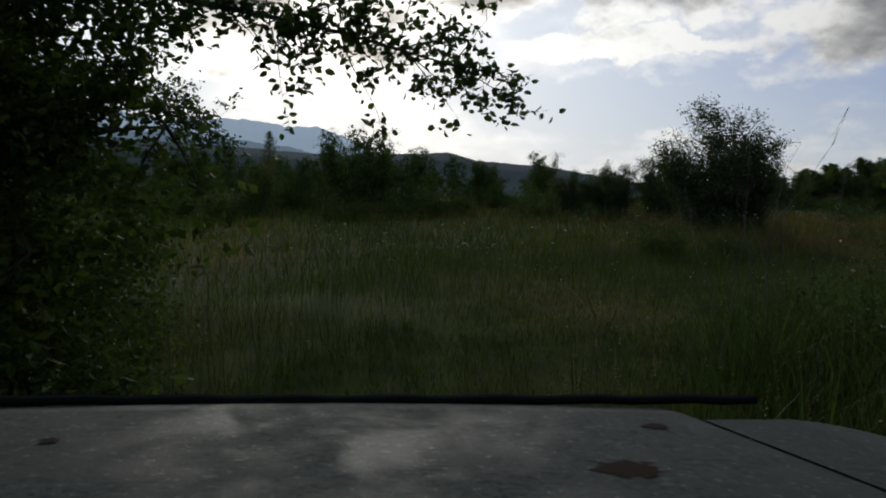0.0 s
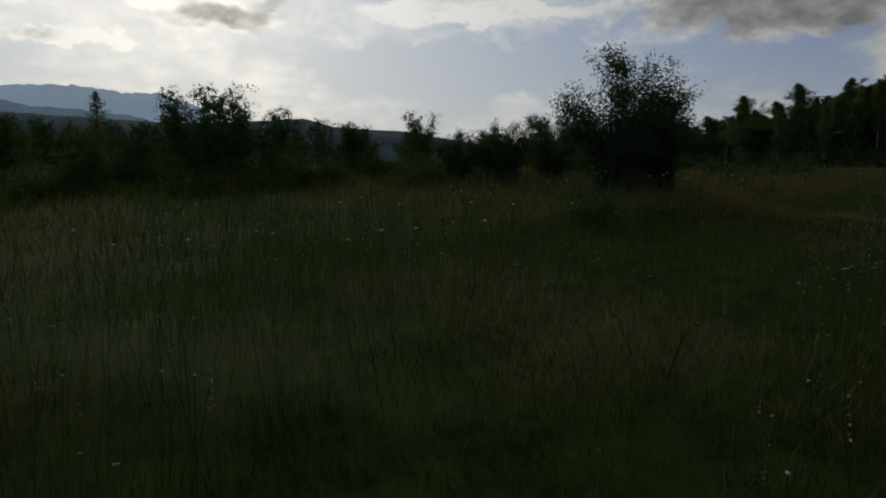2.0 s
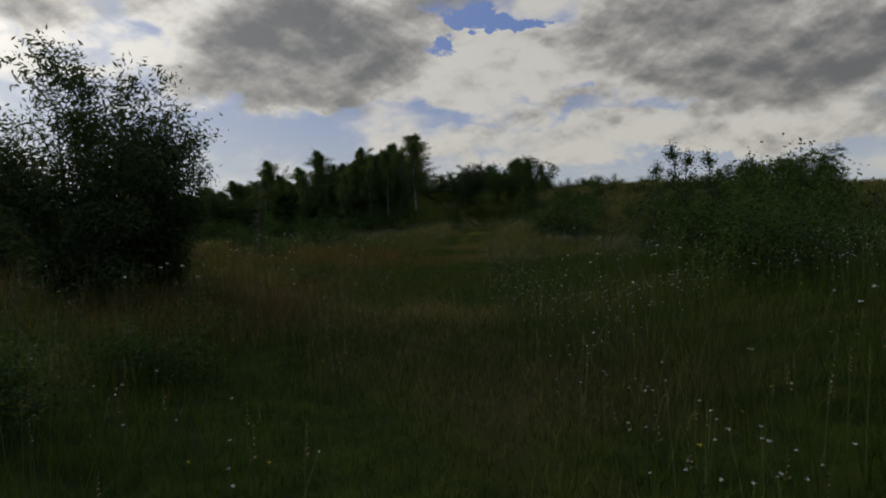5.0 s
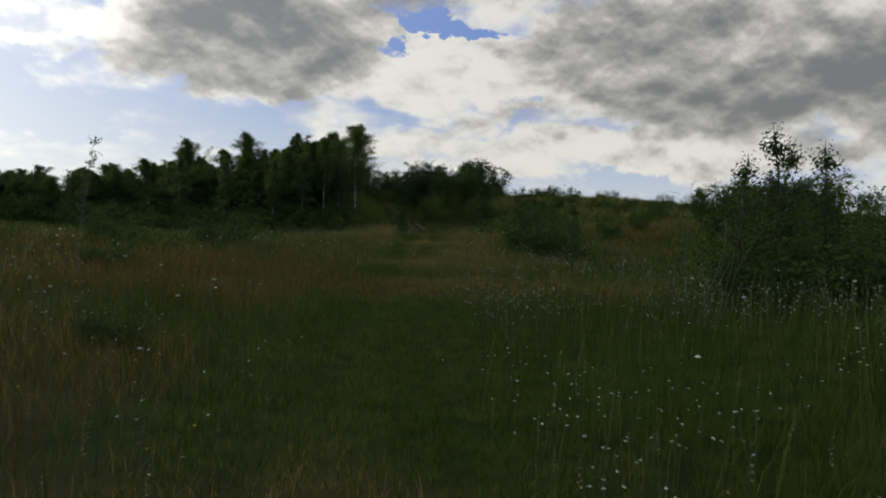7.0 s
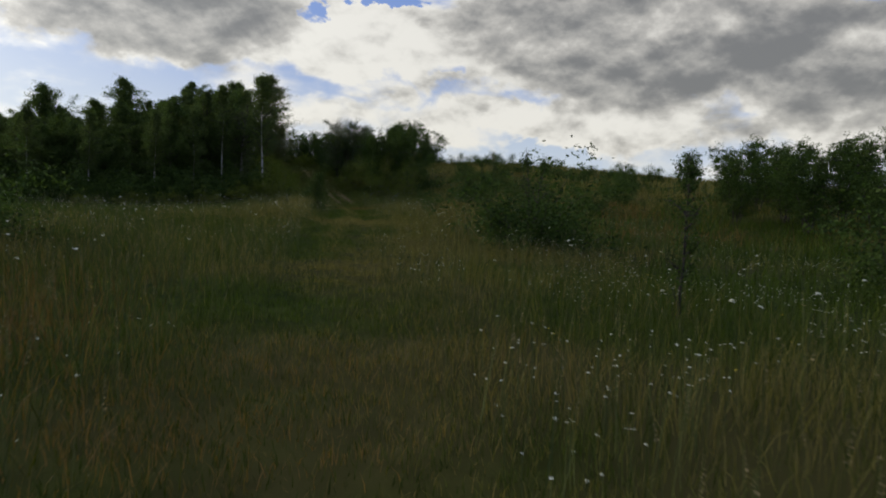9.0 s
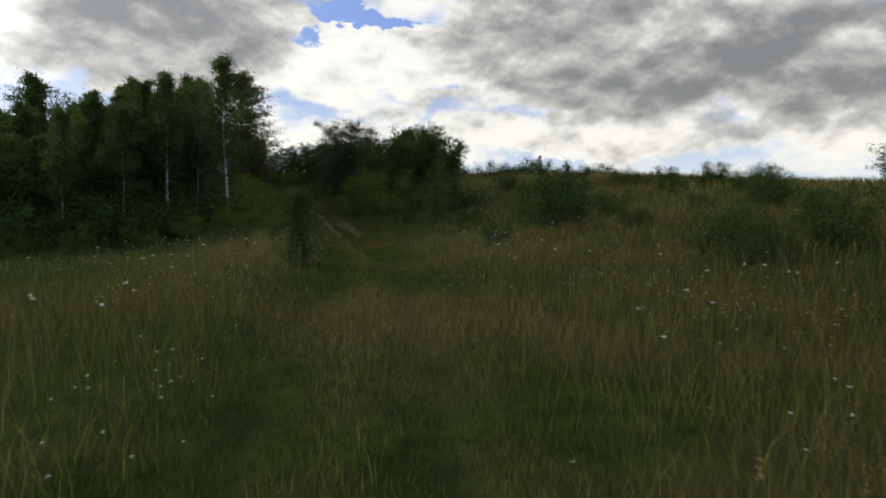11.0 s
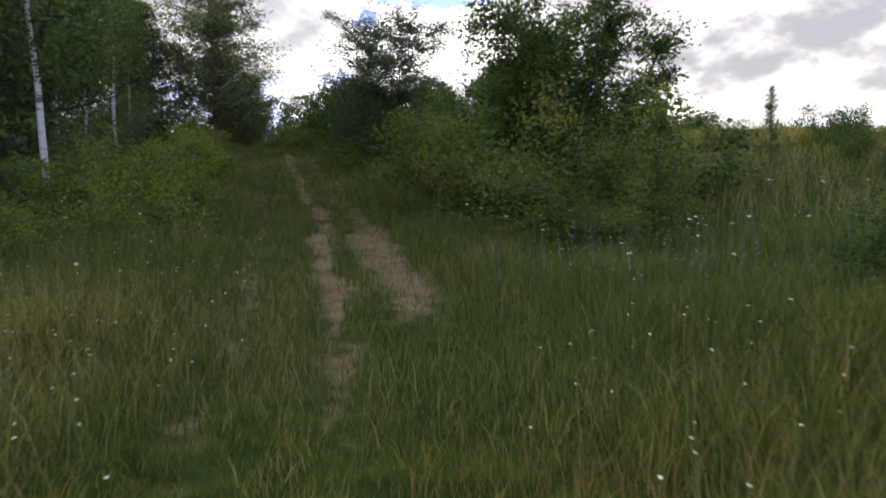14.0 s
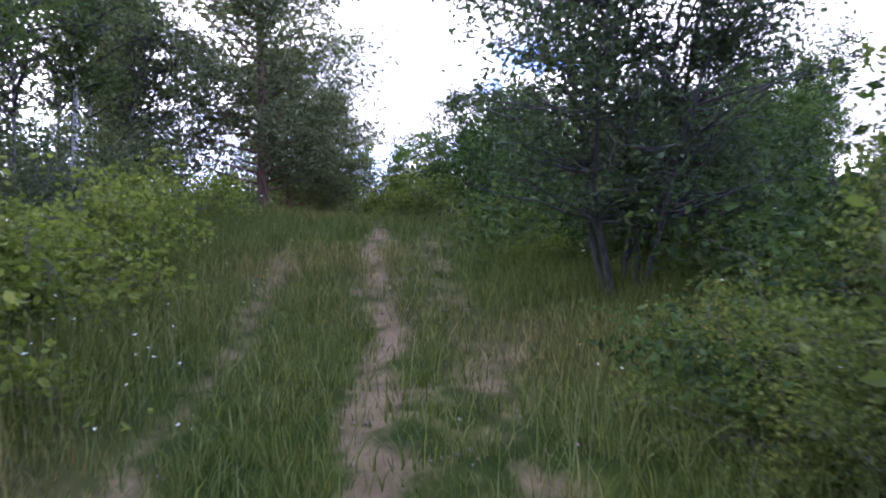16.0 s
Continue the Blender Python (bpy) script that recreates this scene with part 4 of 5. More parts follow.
for x, y, turn, size in ((60.8, 64.6, 40, 1.3), (59.2, 63.0, 120, 1.15), (61.6, 62.6, 210, 1.2), (62.0, 66.8, 300, 1.2)):
    again(undergrowth, x, y, turn, size, label="dark bush filling the hedge beside the track")
for k in range(7):
    x_, y_ = 60.0 + 20.0 * ((k * 0.618) % 1.0), 47.0 + 18.0 * ((k * 0.755) % 1.0)
    again(shrub, x_, y_, k * 49, 0.45 + 0.35 * abs(math.sin(k * 1.9)), label="small dark bush on the grassy slope")
again(field_tree, -8.6, 5.2, 15, 1.05, label="dark leafy tree beside the track's start")
again(field_tree, -11.5, 8.6, 95, 1.0, label="dark leafy tree beside the track's start")
again(spruce_a, 74.6, 63.4, 50, 0.55)
again(spruce_a, 68.5, 68.5, 100, 0.6)
right_tree = stand(plant("tree", "leafy tree in a group at the meadow's edge", "tree", 141, 5.4, 2.2, "clump", 11000, 0.13, BARK, LEAF), 46.5, 30.0, 0, 0.68)
for x, y, turn, size in ((50, 31.5, 30, 0.7), (53.5, 33.5, 90, 0.75), (49, 28.0, 150, 0.75), (57, 36, 210, 0.65), (44.5, 27.0, 270, 0.62), (54, 29, 10, 0.8), (60, 39, 60, 0.6), (42, 24, 60, 0.65),
                         (78, 78, 10, 1.0), (82, 82, 70, 1.1), (86, 86, 140, 1.1), (80, 79, 10, 0.9), (84, 84, 50, 1.1), (80, 86, 90, 1.0), (88, 82, 190, 1.0), 
                         (51.5, 29.5, 70, 0.7), (47.5, 33.0, 200, 0.6), (55.5, 32, 250, 0.7), (58.5, 34, 300, 0.65)):
    again(right_tree, x, y, turn, size)
# the trees that close the hedge behind, towards the crest
for x, y, turn, size in ((68, 80, 20, 0.74), (70, 82, 110, 0.80), (72, 79, 200, 0.74), (74, 84, 300, 0.85), (76, 81, 60, 0.74), (78, 84, 150, 0.80), (80, 80, 240, 0.66),
                         (84, 81, 330, 0.62), (88, 82, 90, 0.55), (71.0, 91.0, 10, 0.86), (72.6, 89.2, 70, 0.90), (74.2, 88.0, 160, 0.92), (75.8, 87.0, 250, 0.88), (77.4, 86.2, 320, 0.84), (70.6, 94.0, 200, 0.9), (66, 79, 40, 0.62), (73, 76, 130, 0.60), (64.6, 68.8, 220, 0.50)):
    again(right_tree, x, y, turn, size, label="leafy tree closing the hedge beside the track")
for k in range(22):
    x_, y_ = 66.0 + 20.0 * k / 21 + math.sin(k * 2.3), 94.0 - 9.0 * k / 21 + 1.5 * math.sin(k * 1.7)
    again(undergrowth, x_, y_, k * 53, 0.85 + 0.45 * abs(math.sin(k * 1.9)), 0.85 + 0.5 * abs(math.sin(k * 0.8)))
for k in range(16):
    x_, y_ = 64.0 + 34.0 * k / 15 + math.sin(k * 3.1), 74.0 + 5.0 * math.sin(k * 1.2) * (k / 15) - 0.1 * k
    again(undergrowth, x_, y_, k * 71, 0.5 + 0.3 * abs(math.sin(k * 1.1)))


# ---- meadow grass, stuff that nobody could count ----
def blades(name, rng, x, y, tall, wide, mat, label, category):
    """Bent tapering blades standing at x, y."""
    n = len(x)
    z = land(x, y) - 0.02
    a = rng.uniform(0, 2 * np.pi, n)
    lean = rng.uniform(0.15, 0.95, n) * tall
    c, s = np.cos(a), np.sin(a)
    b = a + np.pi / 2 + rng.normal(0, 0.5, n)
    ux, uy = np.cos(b) * wide / 2, np.sin(b) * wide / 2
    v = np.empty((n, 5, 3), np.float32)
    v[:, 0] = np.stack([x - ux, y - uy, z], 1)
    v[:, 1] = np.stack([x + ux, y + uy, z], 1)
    mx, my, mz = x + c * lean * 0.35, y + s * lean * 0.35, z + tall * 0.6
    v[:, 2] = np.stack([mx + ux * 0.75, my + uy * 0.75, mz], 1)
    v[:, 3] = np.stack([mx - ux * 0.75, my - uy * 0.75, mz], 1)
    v[:, 4] = np.stack([x + c * lean, y + s * lean, z + tall], 1)
    k = np.arange(n)[:, None] * 5
    ob = new(name, mesh_of(name, v.reshape(-1, 3), [k + np.array([[0, 1, 2, 3]]), k + np.array([[3, 2, 4]])], mat))
    return tagged(ob, label, category, kind="stuff")


def scatter(rng, n, lo, hi):
    """Points at a sideways distance of lo to hi from the track, evenly along it."""
    gap = np.linalg.norm(np.diff(LINE[:, :2], axis=0), axis=1)
    j = rng.choice(len(LINE) - 1, n, p=gap / gap.sum())
    u = rng.uniform(0, 1, n)[:, None]
    base = LINE[j, :2] * (1 - u) + LINE[j + 1, :2] * u
    s = rng.uniform(lo, hi, n) * rng.choice((-1, 1), n)
    nrm = np.stack([-SIDE[j, 1], SIDE[j, 0]], 1)
    p = base + nrm * s[:, None] + rng.normal(0, 0.1, (n, 2))
    return p[:, 0], p[:, 1]


def s_of(x, y):
    return RUN[np.argmin(np.hypot(LINE[:, 0] - x, LINE[:, 1] - y))]


def rusty(x, y, off, far):
    """How likely a blade is rust-red: one wide patch left of the way, one right of it further on."""
    a = ease(off, 1.6, 2.8) * (1 - ease(off, 15, 21)) * ease(far, s_of(5.5, 14), s_of(9, 18)) * (1 - ease(far, s_of(21, 31), s_of(27, 37)))
    b = ease(-off, 2.6, 4.2) * (1 - ease(-off, 13, 19)) * ease(far, s_of(29, 38), s_of(34, 43)) * (1 - ease(far, s_of(43, 52), s_of(48, 57)))
    return 0.72 * (a + 0.9 * b) * np.clip(0.62 + 0.45 * np.sin(x * 0.55 + 1.4 * np.sin(y * 0.42)) * np.sin(y * 0.5 + 0.8), 0, 1)


rng = np.random.default_rng(7)
x, y = scatter(rng, 360000, 0.0, 6.5)
more_x, more_y = scatter(rng, 420000, 0.0, 4.5)
s_more = along(more_x, more_y)[1] > S_BARE - 8
x, y = np.concatenate([x, more_x[s_more]]), np.concatenate([y, more_y[s_more]])
off, far, _h = along(x, y)
clump = 0.5 + 0.5 * np.sin(x * 1.7 + 2 * np.sin(y * 1.1)) * np.sin(y * 1.9 + np.sin(x * 0.8))
left_, right_, third_ = marks(off, far)
trodden = np.clip(0.35 * left_ + right_ + third_, 0, 1)
worn = np.maximum(wear(off, far), np.maximum(0.6 * trodden, np.sqrt(trodden) * ease(far, S_BARE - 5, S_BARE + 3)))
keep = rng.uniform(0, 1, len(x)) > worn * 0.97
x, y, off, far, clump = x[keep], y[keep], off[keep], far[keep], clump[keep]
upper = ease(far, S_BARE - 5, S_BARE + 2)
tall = (0.12 + 0.10 * upper + (0.29 - 0.07 * upper) * ease(np.abs(off), 0.7, 2.6)) * (0.55 + 0.65 * clump) * rng.uniform(0.45, 1.35, len(x))
wide = rng.uniform(0.003, 0.008, len(x)) * (1 + 0.5 * upper)
fresh = rng.uniform(0, 1, len(x)) < upper
lane = np.clip(sum(marks(off, far)[:2]), 0, 1) > 0.3
straw = ~fresh & ~lane & (rng.uniform(0, 1, len(x)) < ease(far, S_PATH - 6, S_PATH + 4) * np.maximum(np.maximum(np.where(off < -1.6, 0.46, 0.24), 1.0 * np.exp(-((off - 0.1 - 0.25 * ease(far, S_BARE - 14, S_BARE - 4)) / 0.30) ** 2)), 0.75 * ease(off, 1.5, 2.0) * (1 - ease(off, 3.6, 5.0)) * ease(far, S_BARE - 22, S_BARE - 14)))
tall = np.where(straw, tall * np.where(off > 1.4, 1.32, 1.05) + 0.03, tall)
rust = ~fresh & ~straw & (rng.uniform(0, 1, len(x)) < rusty(x, y, off, far))
rest = ~fresh & ~straw & ~rust
blades("grass_near", rng, x[rest], y[rest], tall[rest], wide[rest], GRASS, "long green and straw-coloured meadow grass along the track", "grass")
blades("grass_fresh", rng, x[fresh], y[fresh], tall[fresh], wide[fresh], GRASS_FRESH, "fresh green grass beside the worn wheel tracks", "grass")
blades("grass_rust", rng, x[rust], y[rust], tall[rust], wide[rust], GRASS_RUST, "rust-red seeding grass in wide patches on the meadow", "grass")
blades("grass_straw", rng, x[straw], y[straw], tall[straw], wide[straw], GRASS_STRAW, "dry straw-coloured grass between the wheel marks", "grass")
x, y = scatter(rng, 190000, 0.0, 1.7)
off, far, _h = along(x, y)
keep = rng.uniform(0, 1, len(x)) > wear(off, far) * 0.9
x, y = x[keep], y[keep]
blades("short_turf", rng, x, y, rng.uniform(0.04, 0.15, len(x)), rng.uniform(0.004, 0.009, len(x)), GRASS, "short trodden turf on and beside the wheel marks", "grass")
x, y = scatter(rng, 170000, 6.3, 22)
off, far, _h = along(x, y)
rust = rng.uniform(0, 1, len(x)) < rusty(x, y, off, far)
blades("grass_middle_rust", rng, x[rust], y[rust], rng.uniform(0.2, 0.55, rust.sum()), rng.uniform(0.010, 0.022, rust.sum()), GRASS_RUST, "rust-red seeding grass further out on the meadow", "grass")
dry = ~rust & (rng.uniform(0, 1, len(x)) < 0.75 * ease(-off, 5.5, 8) * ease(far, s_of(36, 45), s_of(42, 51)))
blades("grass_slope", rng, x[dry], y[dry], rng.uniform(0.25, 0.6, dry.sum()), rng.uniform(0.010, 0.022, dry.sum()), GRASS_STRAW, "dry golden grass on the open slope", "grass")
x, y = x[~rust & ~dry], y[~rust & ~dry]
blades("grass_middle", rng, x, y, rng.uniform(0.2, 0.55, len(x)), rng.uniform(0.010, 0.022, len(x)), GRASS, "long green and rust-coloured meadow grass", "grass")
x, y = rng.uniform(-60, 110, 130000), rng.uniform(10, 110, 130000)
off, far, _h = along(x, y)
x, y, far, off = x[np.abs(off) > 20], y[np.abs(off) > 20], far[np.abs(off) > 20], off[np.abs(off) > 20]
dry = (off < 0) & (far > s_of(36, 45)) & (rng.uniform(0, 1, len(x)) < 0.75)
blades("grass_far_slope", rng, x[dry], y[dry], rng.uniform(0.25, 0.6, dry.sum()), rng.uniform(0.03, 0.07, dry.sum()), GRASS_STRAW, "dry golden grass further up the open slope", "grass")
x, y = x[~dry], y[~dry]
blades("grass_far", rng, x, y, rng.uniform(0.25, 0.6, len(x)), rng.uniform(0.03, 0.07, len(x)), GRASS, "rough meadow grass reaching to the trees", "grass")


x, y = rng.normal(3.0, 1.0, 9000), rng.normal(5.6, 1.5, 9000)
off, far, _h = along(x, y)
x, y = x[np.abs(off) > 1.7], y[np.abs(off) > 1.7]
blades("tall_weeds", rng, x, y, rng.uniform(0.3, 0.95, len(x)), rng.uniform(0.004, 0.012, len(x)), LEAF, "rank tall green weeds beside the track", "weeds")


# ---- seed heads and flowers ----
def stalks(name, rng, x, y, tall, head, width, mat, label, shape, category="flowers"):
    """Thin stems, each with a flower head: a flat umbel, or a tall spike."""
    n = len(x)
    z = land(x, y) - 0.02
    dx_, dy_ = rng.normal(0, 0.10, n) * tall, rng.normal(0, 0.10, n) * tall
    foot, tip = np.stack([x, y, z], 1), np.stack([x + dx_, y + dy_, z + tall], 1)
    a = rng.uniform(0, 6.28, n)
    u = np.stack([np.cos(a), np.sin(a), np.zeros(n)], 1) * 0.0025
    v = np.stack([foot - u, foot + u, tip + u, tip - u], 1).reshape(-1, 3)
    stem_mesh = mesh_of(name + "_stalks", v, np.arange(n * 4).reshape(n, 4), STALK)
    heads = []
    if shape == "umbel":
        for k in range(7):
            b = a + k * 0.9
            rad = (0 if k == 0 else 1) * width * rng.uniform(0.5, 1.0, n)
            c = tip + np.stack([np.cos(b) * rad, np.sin(b) * rad, rng.normal(0, 0.12, n) * width], 1)
            r = width * rng.uniform(0.25, 0.42, n)[:, None]
            e, g = np.stack([np.cos(b), np.sin(b), rng.normal(0, 0.8, n)], 1) * r, np.stack([-np.sin(b), np.cos(b), rng.normal(0, 0.8, n)], 1) * r
            heads.append(np.stack([c - e, c - g, c + e, c + g], 1))
    else:
        for k in range(16):
            c = tip - np.stack([dx_, dy_, tall], 1) * (head * k / 16)[:, None] / tall[:, None]
            b = a + k * 2.4
            r = (width * (0.5 + 0.5 * k / 16) * rng.uniform(0.7, 1.2, n))[:, None]
            e = np.stack([np.cos(b), np.sin(b), np.full(n, 0.5)], 1) * r
            g = np.stack([-np.sin(b), np.cos(b), np.full(n, 0.3)], 1) * r * 0.6
            heads.append(np.stack([c, c + e - g, c + e * 1.6, c + e + g], 1))
    v = np.concatenate(heads).reshape(-1, 3)
    ob = tagged(new(name, mesh_of(name, v, np.arange(len(v)).reshape(-1, 4), mat)), label, category, kind="stuff")
    part_ = new("stalks", stem_mesh)
    part_.parent = ob
    return ob


x, y = scatter(rng, 105000, 0.9, 13)
off, far, _h = along(x, y)
patchy = np.sin(x * 0.9 + np.sin(y * 0.7)) * np.sin(y * 0.8 + 1.0) > 0.0
many = np.interp(far, [0, s_of(0, 7), s_of(3, 11), s_of(14, 24), s_of(24, 34), s_of(31, 40), s_of(50, 60), s_of(60, 74)], [0.0, 0.05, 0.45, 1.0, 0.45, 0.35, 0.2, 0.08])
many = many * np.where((far < s_of(26, 36)) & (far > s_of(5, 13)) & (off > 0), 0.2, 1.0)
keep = (rng.uniform(0, 1, len(x)) < many) & patchy
x, y = x[keep], y[keep]
stalks("white_flowers", rng, x, y, rng.uniform(0.36, 0.66, len(x)), 0, 0.0095, PETAL, "small white daisy-like flowers in the grass", "umbel")
x, y = scatter(rng, 620, 2.0, 7.0)
stalks("white_umbels", rng, x, y, rng.uniform(0.6, 1.0, len(x)), 0, 0.022, PETAL, "white umbel flowers on tall stalks", "umbel")
x, y = scatter(rng, 500, 0.9, 5.0)
stalks("yellow_flowers", rng, x, y, rng.uniform(0.25, 0.5, len(x)), 0, 0.010, PETAL_YELLOW, "small yellow flowers in the grass", "umbel")
k = 64
j = rng.integers(0, 3, k)
bx, by = np.array([52.8, 53.2, 59.4])[j] + rng.normal(0, 0.5, k), np.array([59.2, 57.4, 67.2])[j] + rng.normal(0, 0.5, k)
stalks("violet_spikes", rng, bx, by, rng.uniform(0.75, 1.1, k), np.full(k, 0.42), 0.013, PETAL_BLUE, "blue-violet flower spikes beside the track", "spike")
SEED_HEAD = plain("seed_head", (0.17, 0.125, 0.060), (0.40, 0.31, 0.16), 0.9)
x, y = scatter(rng, 12000, 0.8, 10)
off, far, _h = along(x, y)
keep = (np.sin(x * 0.35 + np.sin(y * 0.3)) + np.sin(y * 0.41) > -0.3) & ((far < S_BARE - 6) | (rng.uniform(0, 1, len(x)) < 0.03))
x, y = x[keep], y[keep]
stalks("seed_heads", rng, x, y, rng.uniform(0.5, 0.95, len(x)), np.full(len(x), 0.16), 0.010, SEED_HEAD, "rust and straw-coloured grass seed heads", "spike", "grass")

# loose stones in the wheel marks
k = 4200
x, y = scatter(rng, k * 5, 0.0, 1.3)
off, far, _h = along(x, y)
keep = (rng.uniform(0, 1, len(x)) < wear(off, far) * ease(far, S_BARE - 3, S_BARE + 5))
x, y = x[keep][:k], y[keep][:k]
ico = np.array([(0, 0, 1), (0.9, 0, 0.2), (0.2, 0.9, 0.1), (-0.8, 0.4, 0.3), (-0.5, -0.8, 0.2), (0.5, -0.8, 0.1), (0, 0, -0.6)])
tri = np.array([(0, 1, 2), (0, 2, 3), (0, 3, 4), (0, 4, 5), (0, 5, 1), (6, 2, 1), (6, 3, 2), (6, 4, 3), (6, 5, 4), (6, 1, 5)])
size = rng.uniform(0.005, 0.016, len(x)) * rng.choice((1, 1, 1, 1.7), len(x))
v = np.stack([x, y, land(x, y)], 1)[:, None] + ico[None] * size[:, None, None] * rng.uniform(0.6, 1.2, (len(x), 1, 3))
tagged(new("loose_stones", mesh_of("loose_stones", v.reshape(-1, 3), (np.arange(len(x))[:, None, None] * 7 + tri[None]).reshape(-1, 3), PEBBLE)),
       "small pale loose stones on the bare track", "stones", kind="stuff")


# ---- the car's front, where it stands at the start ----
def dirty_paint():
    m, n, shader = material("dirty_grey_green_paint", 0.6)
    shader.inputs["Specular IOR Level"].default_value = 0.2
    place = n.add("ShaderNodeTexCoord").outputs["Object"]
    stretch = n.add("ShaderNodeMapping")
    n.put(stretch.inputs[0], place)
    stretch.inputs["Scale"].default_value = (1.0, 2.2, 1.0)
    flakes = n.noise(stretch.outputs[0], 60.0, 5.0, 0.7)
    stains = n.noise(place, 5.0, 5.0, 0.6, 0.6)
    paint = n.mix(n.step(stains, 0.35, 0.65), (0.015, 0.021, 0.014), (0.052, 0.062, 0.045))
    paint = n.mix(n.step(flakes, 0.59, 0.68), paint, (0.17, 0.175, 0.14))
    paint = n.mix(n.step(flakes, 0.47, 0.40), paint, (0.018, 0.021, 0.016))
    n.put(shader.inputs["Base Color"], paint)
    n.put(shader.inputs["Roughness"], n.step(stains, 0.35, 0.65, 0.55, 0.9))
    bump = n.add("ShaderNodeBump")
    bump.inputs["Strength"].default_value, bump.inputs["Distance"].default_value = 0.35, 0.004
    n.put(bump.inputs["Height"], flakes)
    n.put(shader.inputs["Normal"], bump.outputs[0])
    return m


PAINT = dirty_paint()
RUBBER = plain("black_rubber", (0.004, 0.004, 0.004), (0.012, 0.012, 0.011), 0.9, 20.0)
RUST = plain("rusty_hole", (0.008, 0.006, 0.004), (0.040, 0.024, 0.012), 0.95, 60.0)


def part(name, bm, mat, parent, label=""):
    me = bpy.data.meshes.new(name)
    bmesh.ops.recalc_face_normals(bm, faces=bm.faces)
    bm.to_mesh(me)
    bm.free()
    me.materials.append(mat)
    ob = new(name, me)
    ob.parent = parent
    return tagged(ob, label)


def panel(x0, x1, y0, y1, height, nx_=14, ny_=14, thick=0.025):
    """A bent sheet with thickness; height(x, y) gives its top."""
    bm = bmesh.new()
    xs, ys = np.linspace(x0, x1, nx_), np.linspace(y0, y1, ny_)
    top = [[bm.verts.new((x, y, height(x, y))) for x in xs] for y in ys]
    low = [[bm.verts.new((x, y, height(x, y) - thick)) for x in xs] for y in ys]
    for j in range(ny_ - 1):
        for i in range(nx_ - 1):
            bm.faces.new((top[j][i], top[j][i + 1], top[j + 1][i + 1], top[j + 1][i]))
            bm.faces.new((low[j][i], low[j + 1][i], low[j + 1][i + 1], low[j][i + 1]))
    for i in range(nx_ - 1):
        bm.faces.new((top[0][i], low[0][i], low[0][i + 1], top[0][i + 1]))
        bm.faces.new((top[-1][i], top[-1][i + 1], low[-1][i + 1], low[-1][i]))
    for j in range(ny_ - 1):
        bm.faces.new((top[j][0], top[j + 1][0], low[j + 1][0], low[j][0]))
        bm.faces.new((top[j][-1], low[j][-1], low[j + 1][-1], top[j + 1][-1]))
    return bm


def lid(x, y):
    return 1.195 + 0.012 * (1 - ((x + 0.1) / 0.72) ** 2) + 0.05 * (1.33 - y) * 0.3 - 0.05 * max(0, (y - 1.29) / 0.04) ** 2 * 0.2


def wing(side):
    def top(x, y):
        u = abs(x - (0.60 if side > 0 else -0.80))
        return 1.197 - 0.11 * max(0, (u - 0.18) / 0.47) ** 1.4 - 0.03 * max(0, (y - 1.22) / 0.10) ** 2 + 0.015 * (1.33 - y)
    return top


car = tagged(new("car"), "front of a dirty grey-green off-road car on the track", "car")
car.matrix_basis = Matrix.LocRotScale((0, 0, z_at(0, 0)), Euler((0, 0, radians(13.3))), None)


def slanted(bm, outer):
    """The seam between bonnet and wing runs outwards towards the windscreen."""
    for v in bm.verts:
        v.co.x += 0.33 * (1.30 - v.co.y) * (max(0.0, v.co.x) / 0.592 if not outer else 1.0 - 0.6 * (v.co.x - 0.604) / 0.396)
    return bm


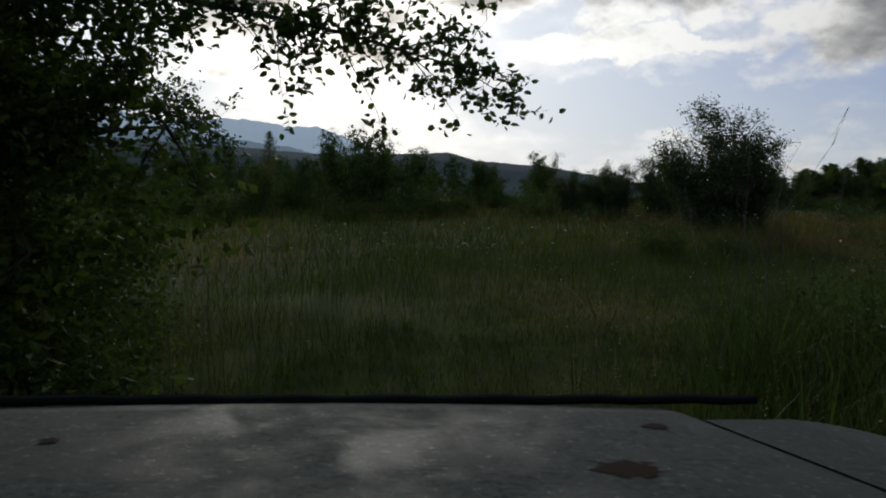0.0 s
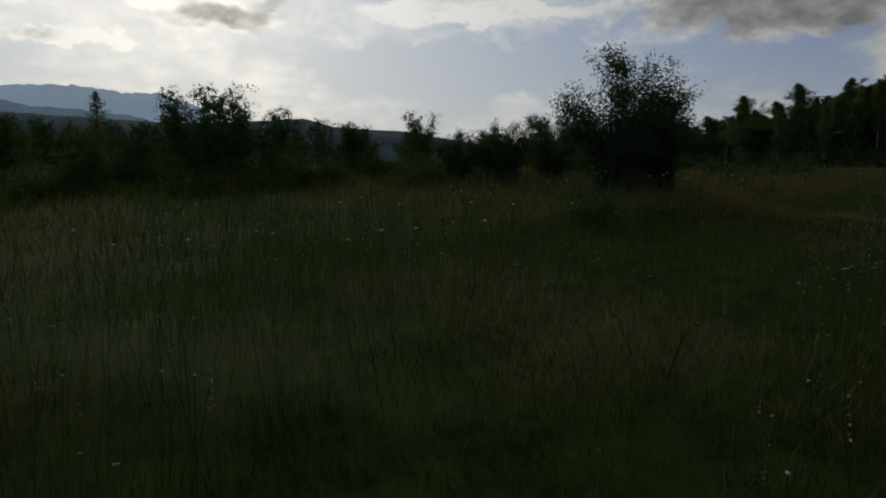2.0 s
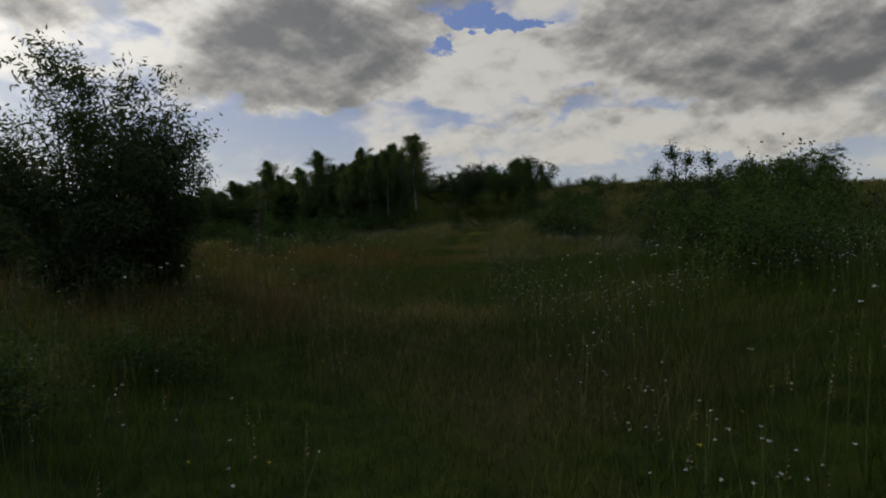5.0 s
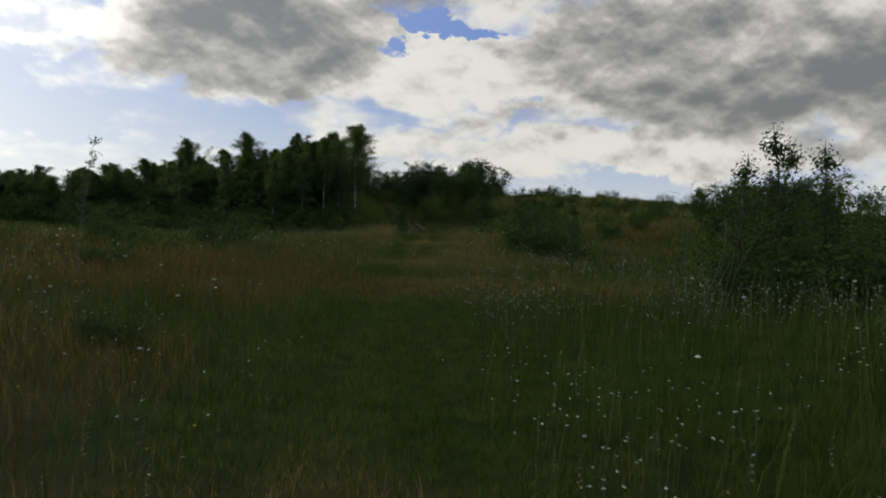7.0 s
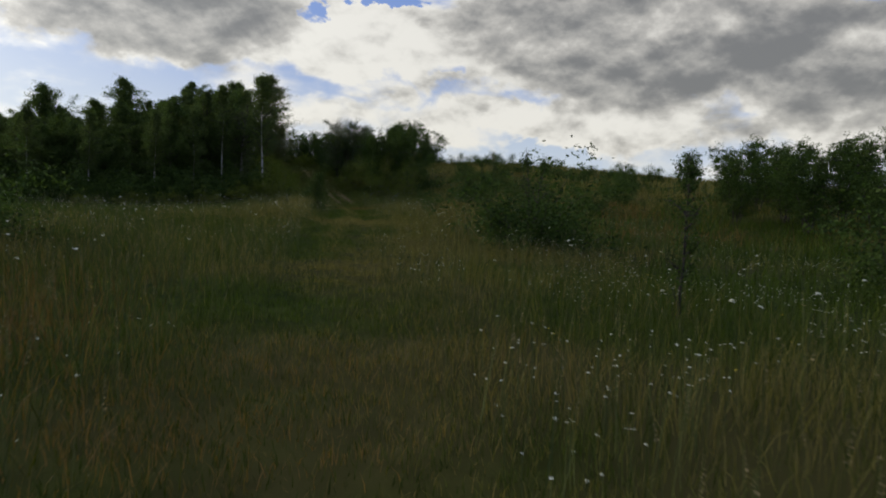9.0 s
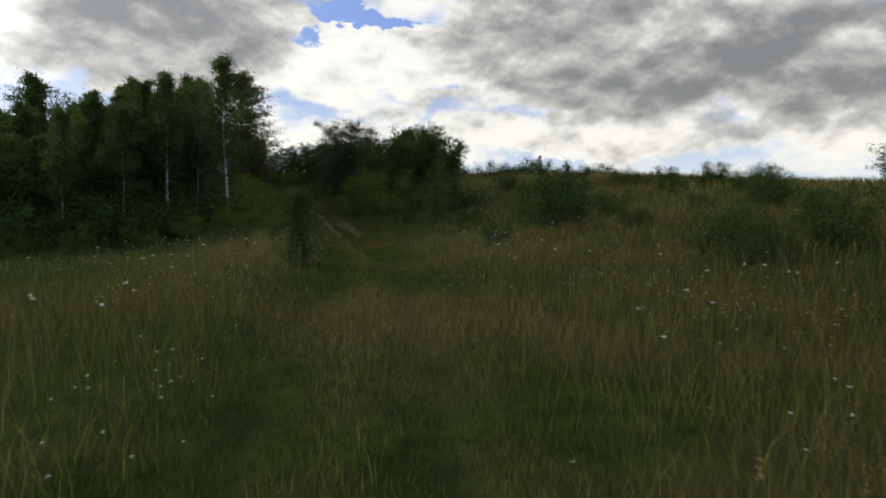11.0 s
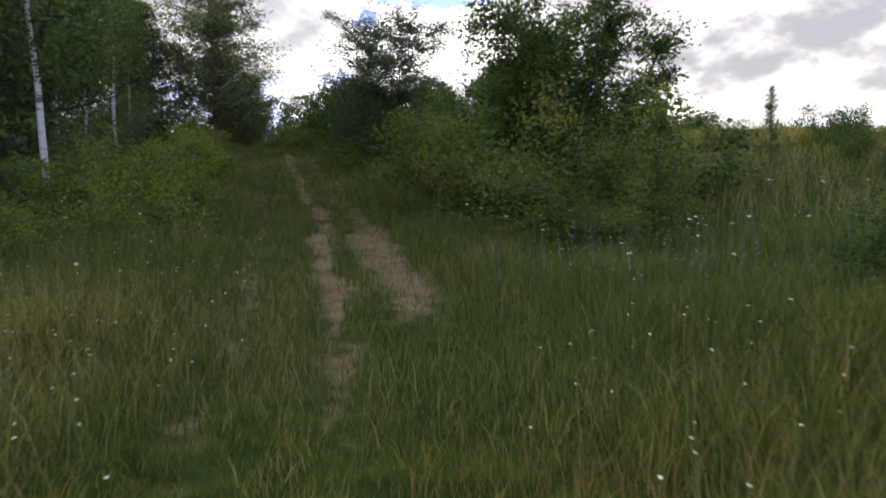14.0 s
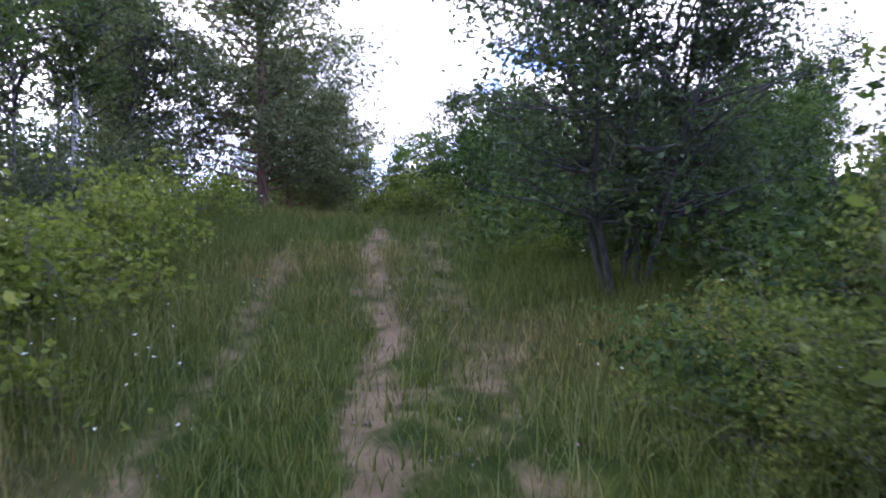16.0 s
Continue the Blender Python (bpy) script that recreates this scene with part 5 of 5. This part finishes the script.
bonnet = part("bonnet", slanted(panel(-0.795, 0.592, 0.12, 1.325, lid, 20, 20), False), PAINT, car, "flaking, rust-spotted bonnet")
bm = bmesh.new()
for k in range(24):
    x0, x1 = -0.80 + 1.6 * k / 24, -0.80 + 1.6 * (k + 1) / 24
    ring0 = [bm.verts.new((x0, 1.345 + 0.012 * math.cos(a), 1.200 + 0.010 * math.sin(a) + 0.002 * math.sin(k * 2.1))) for a in np.linspace(0, 6.283, 9)[:-1]]
    ring1 = [bm.verts.new((x1, 1.345 + 0.012 * math.cos(a), 1.200 + 0.010 * math.sin(a) + 0.002 * math.sin((k + 1) * 2.1))) for a in np.linspace(0, 6.283, 9)[:-1]]
    for i in range(8):
        bm.faces.new((ring0[i], ring0[(i + 1) % 8], ring1[(i + 1) % 8], ring1[i]))
bmesh.ops.remove_doubles(bm, verts=bm.verts, dist=0.0005)
part("edge_strip", bm, RUBBER, car, "black rubber strip along the bonnet's front edge")
part("wing", slanted(panel(0.600, 1.25, 0.10, 1.33, wing(1), 12, 12), True), PAINT, car)
part("wing", panel(-1.2, -0.806, 0.10, 1.33, wing(-1), 8, 12), PAINT, car)
for x, y, r in ((0.38, 0.96, 0.05), (0.51, 1.17, 0.024), (-0.50, 1.10, 0.016)):
    bm = bmesh.new()
    ring = [bm.verts.new((x + r * (1 + 0.3 * math.sin(k * 2.7) + 0.2 * math.sin(k * 5.1)) * math.cos(k * 0.2244), y + 0.6 * r * (1 + 0.3 * math.cos(k * 1.9) + 0.2 * math.sin(k * 3.3)) * math.sin(k * 0.2244), lid(x, y) + 0.003)) for k in range(28)]
    bm.faces.new(ring)
    part("rust_hole", bm, RUST, bonnet)
bm = bmesh.new()
bmesh.ops.create_cube(bm, size=1.0, matrix=Matrix.LocRotScale((-0.1, 0.70, 0.78), None, (1.9, 1.18, 0.62)))
bmesh.ops.bevel(bm, geom=bm.edges[:], offset=0.08, segments=3, affect="EDGES")
part("body", bm, PAINT, car)
for x in (-0.95, 0.75):
    bm = bmesh.new()
    bmesh.ops.create_cone(bm, cap_ends=True, segments=28, radius1=0.36, radius2=0.36, depth=0.22, matrix=Matrix.Translation((x, 0.55, 0.36)) @ Matrix.Rotation(radians(90), 4, "Y"))
    bmesh.ops.bevel(bm, geom=[e for e in bm.edges if len(e.link_faces) == 2 and e.calc_face_angle() > 1.0], offset=0.05, segments=3, affect="EDGES")
    part("wheel", bm, RUBBER, car, "muddy black tyre")
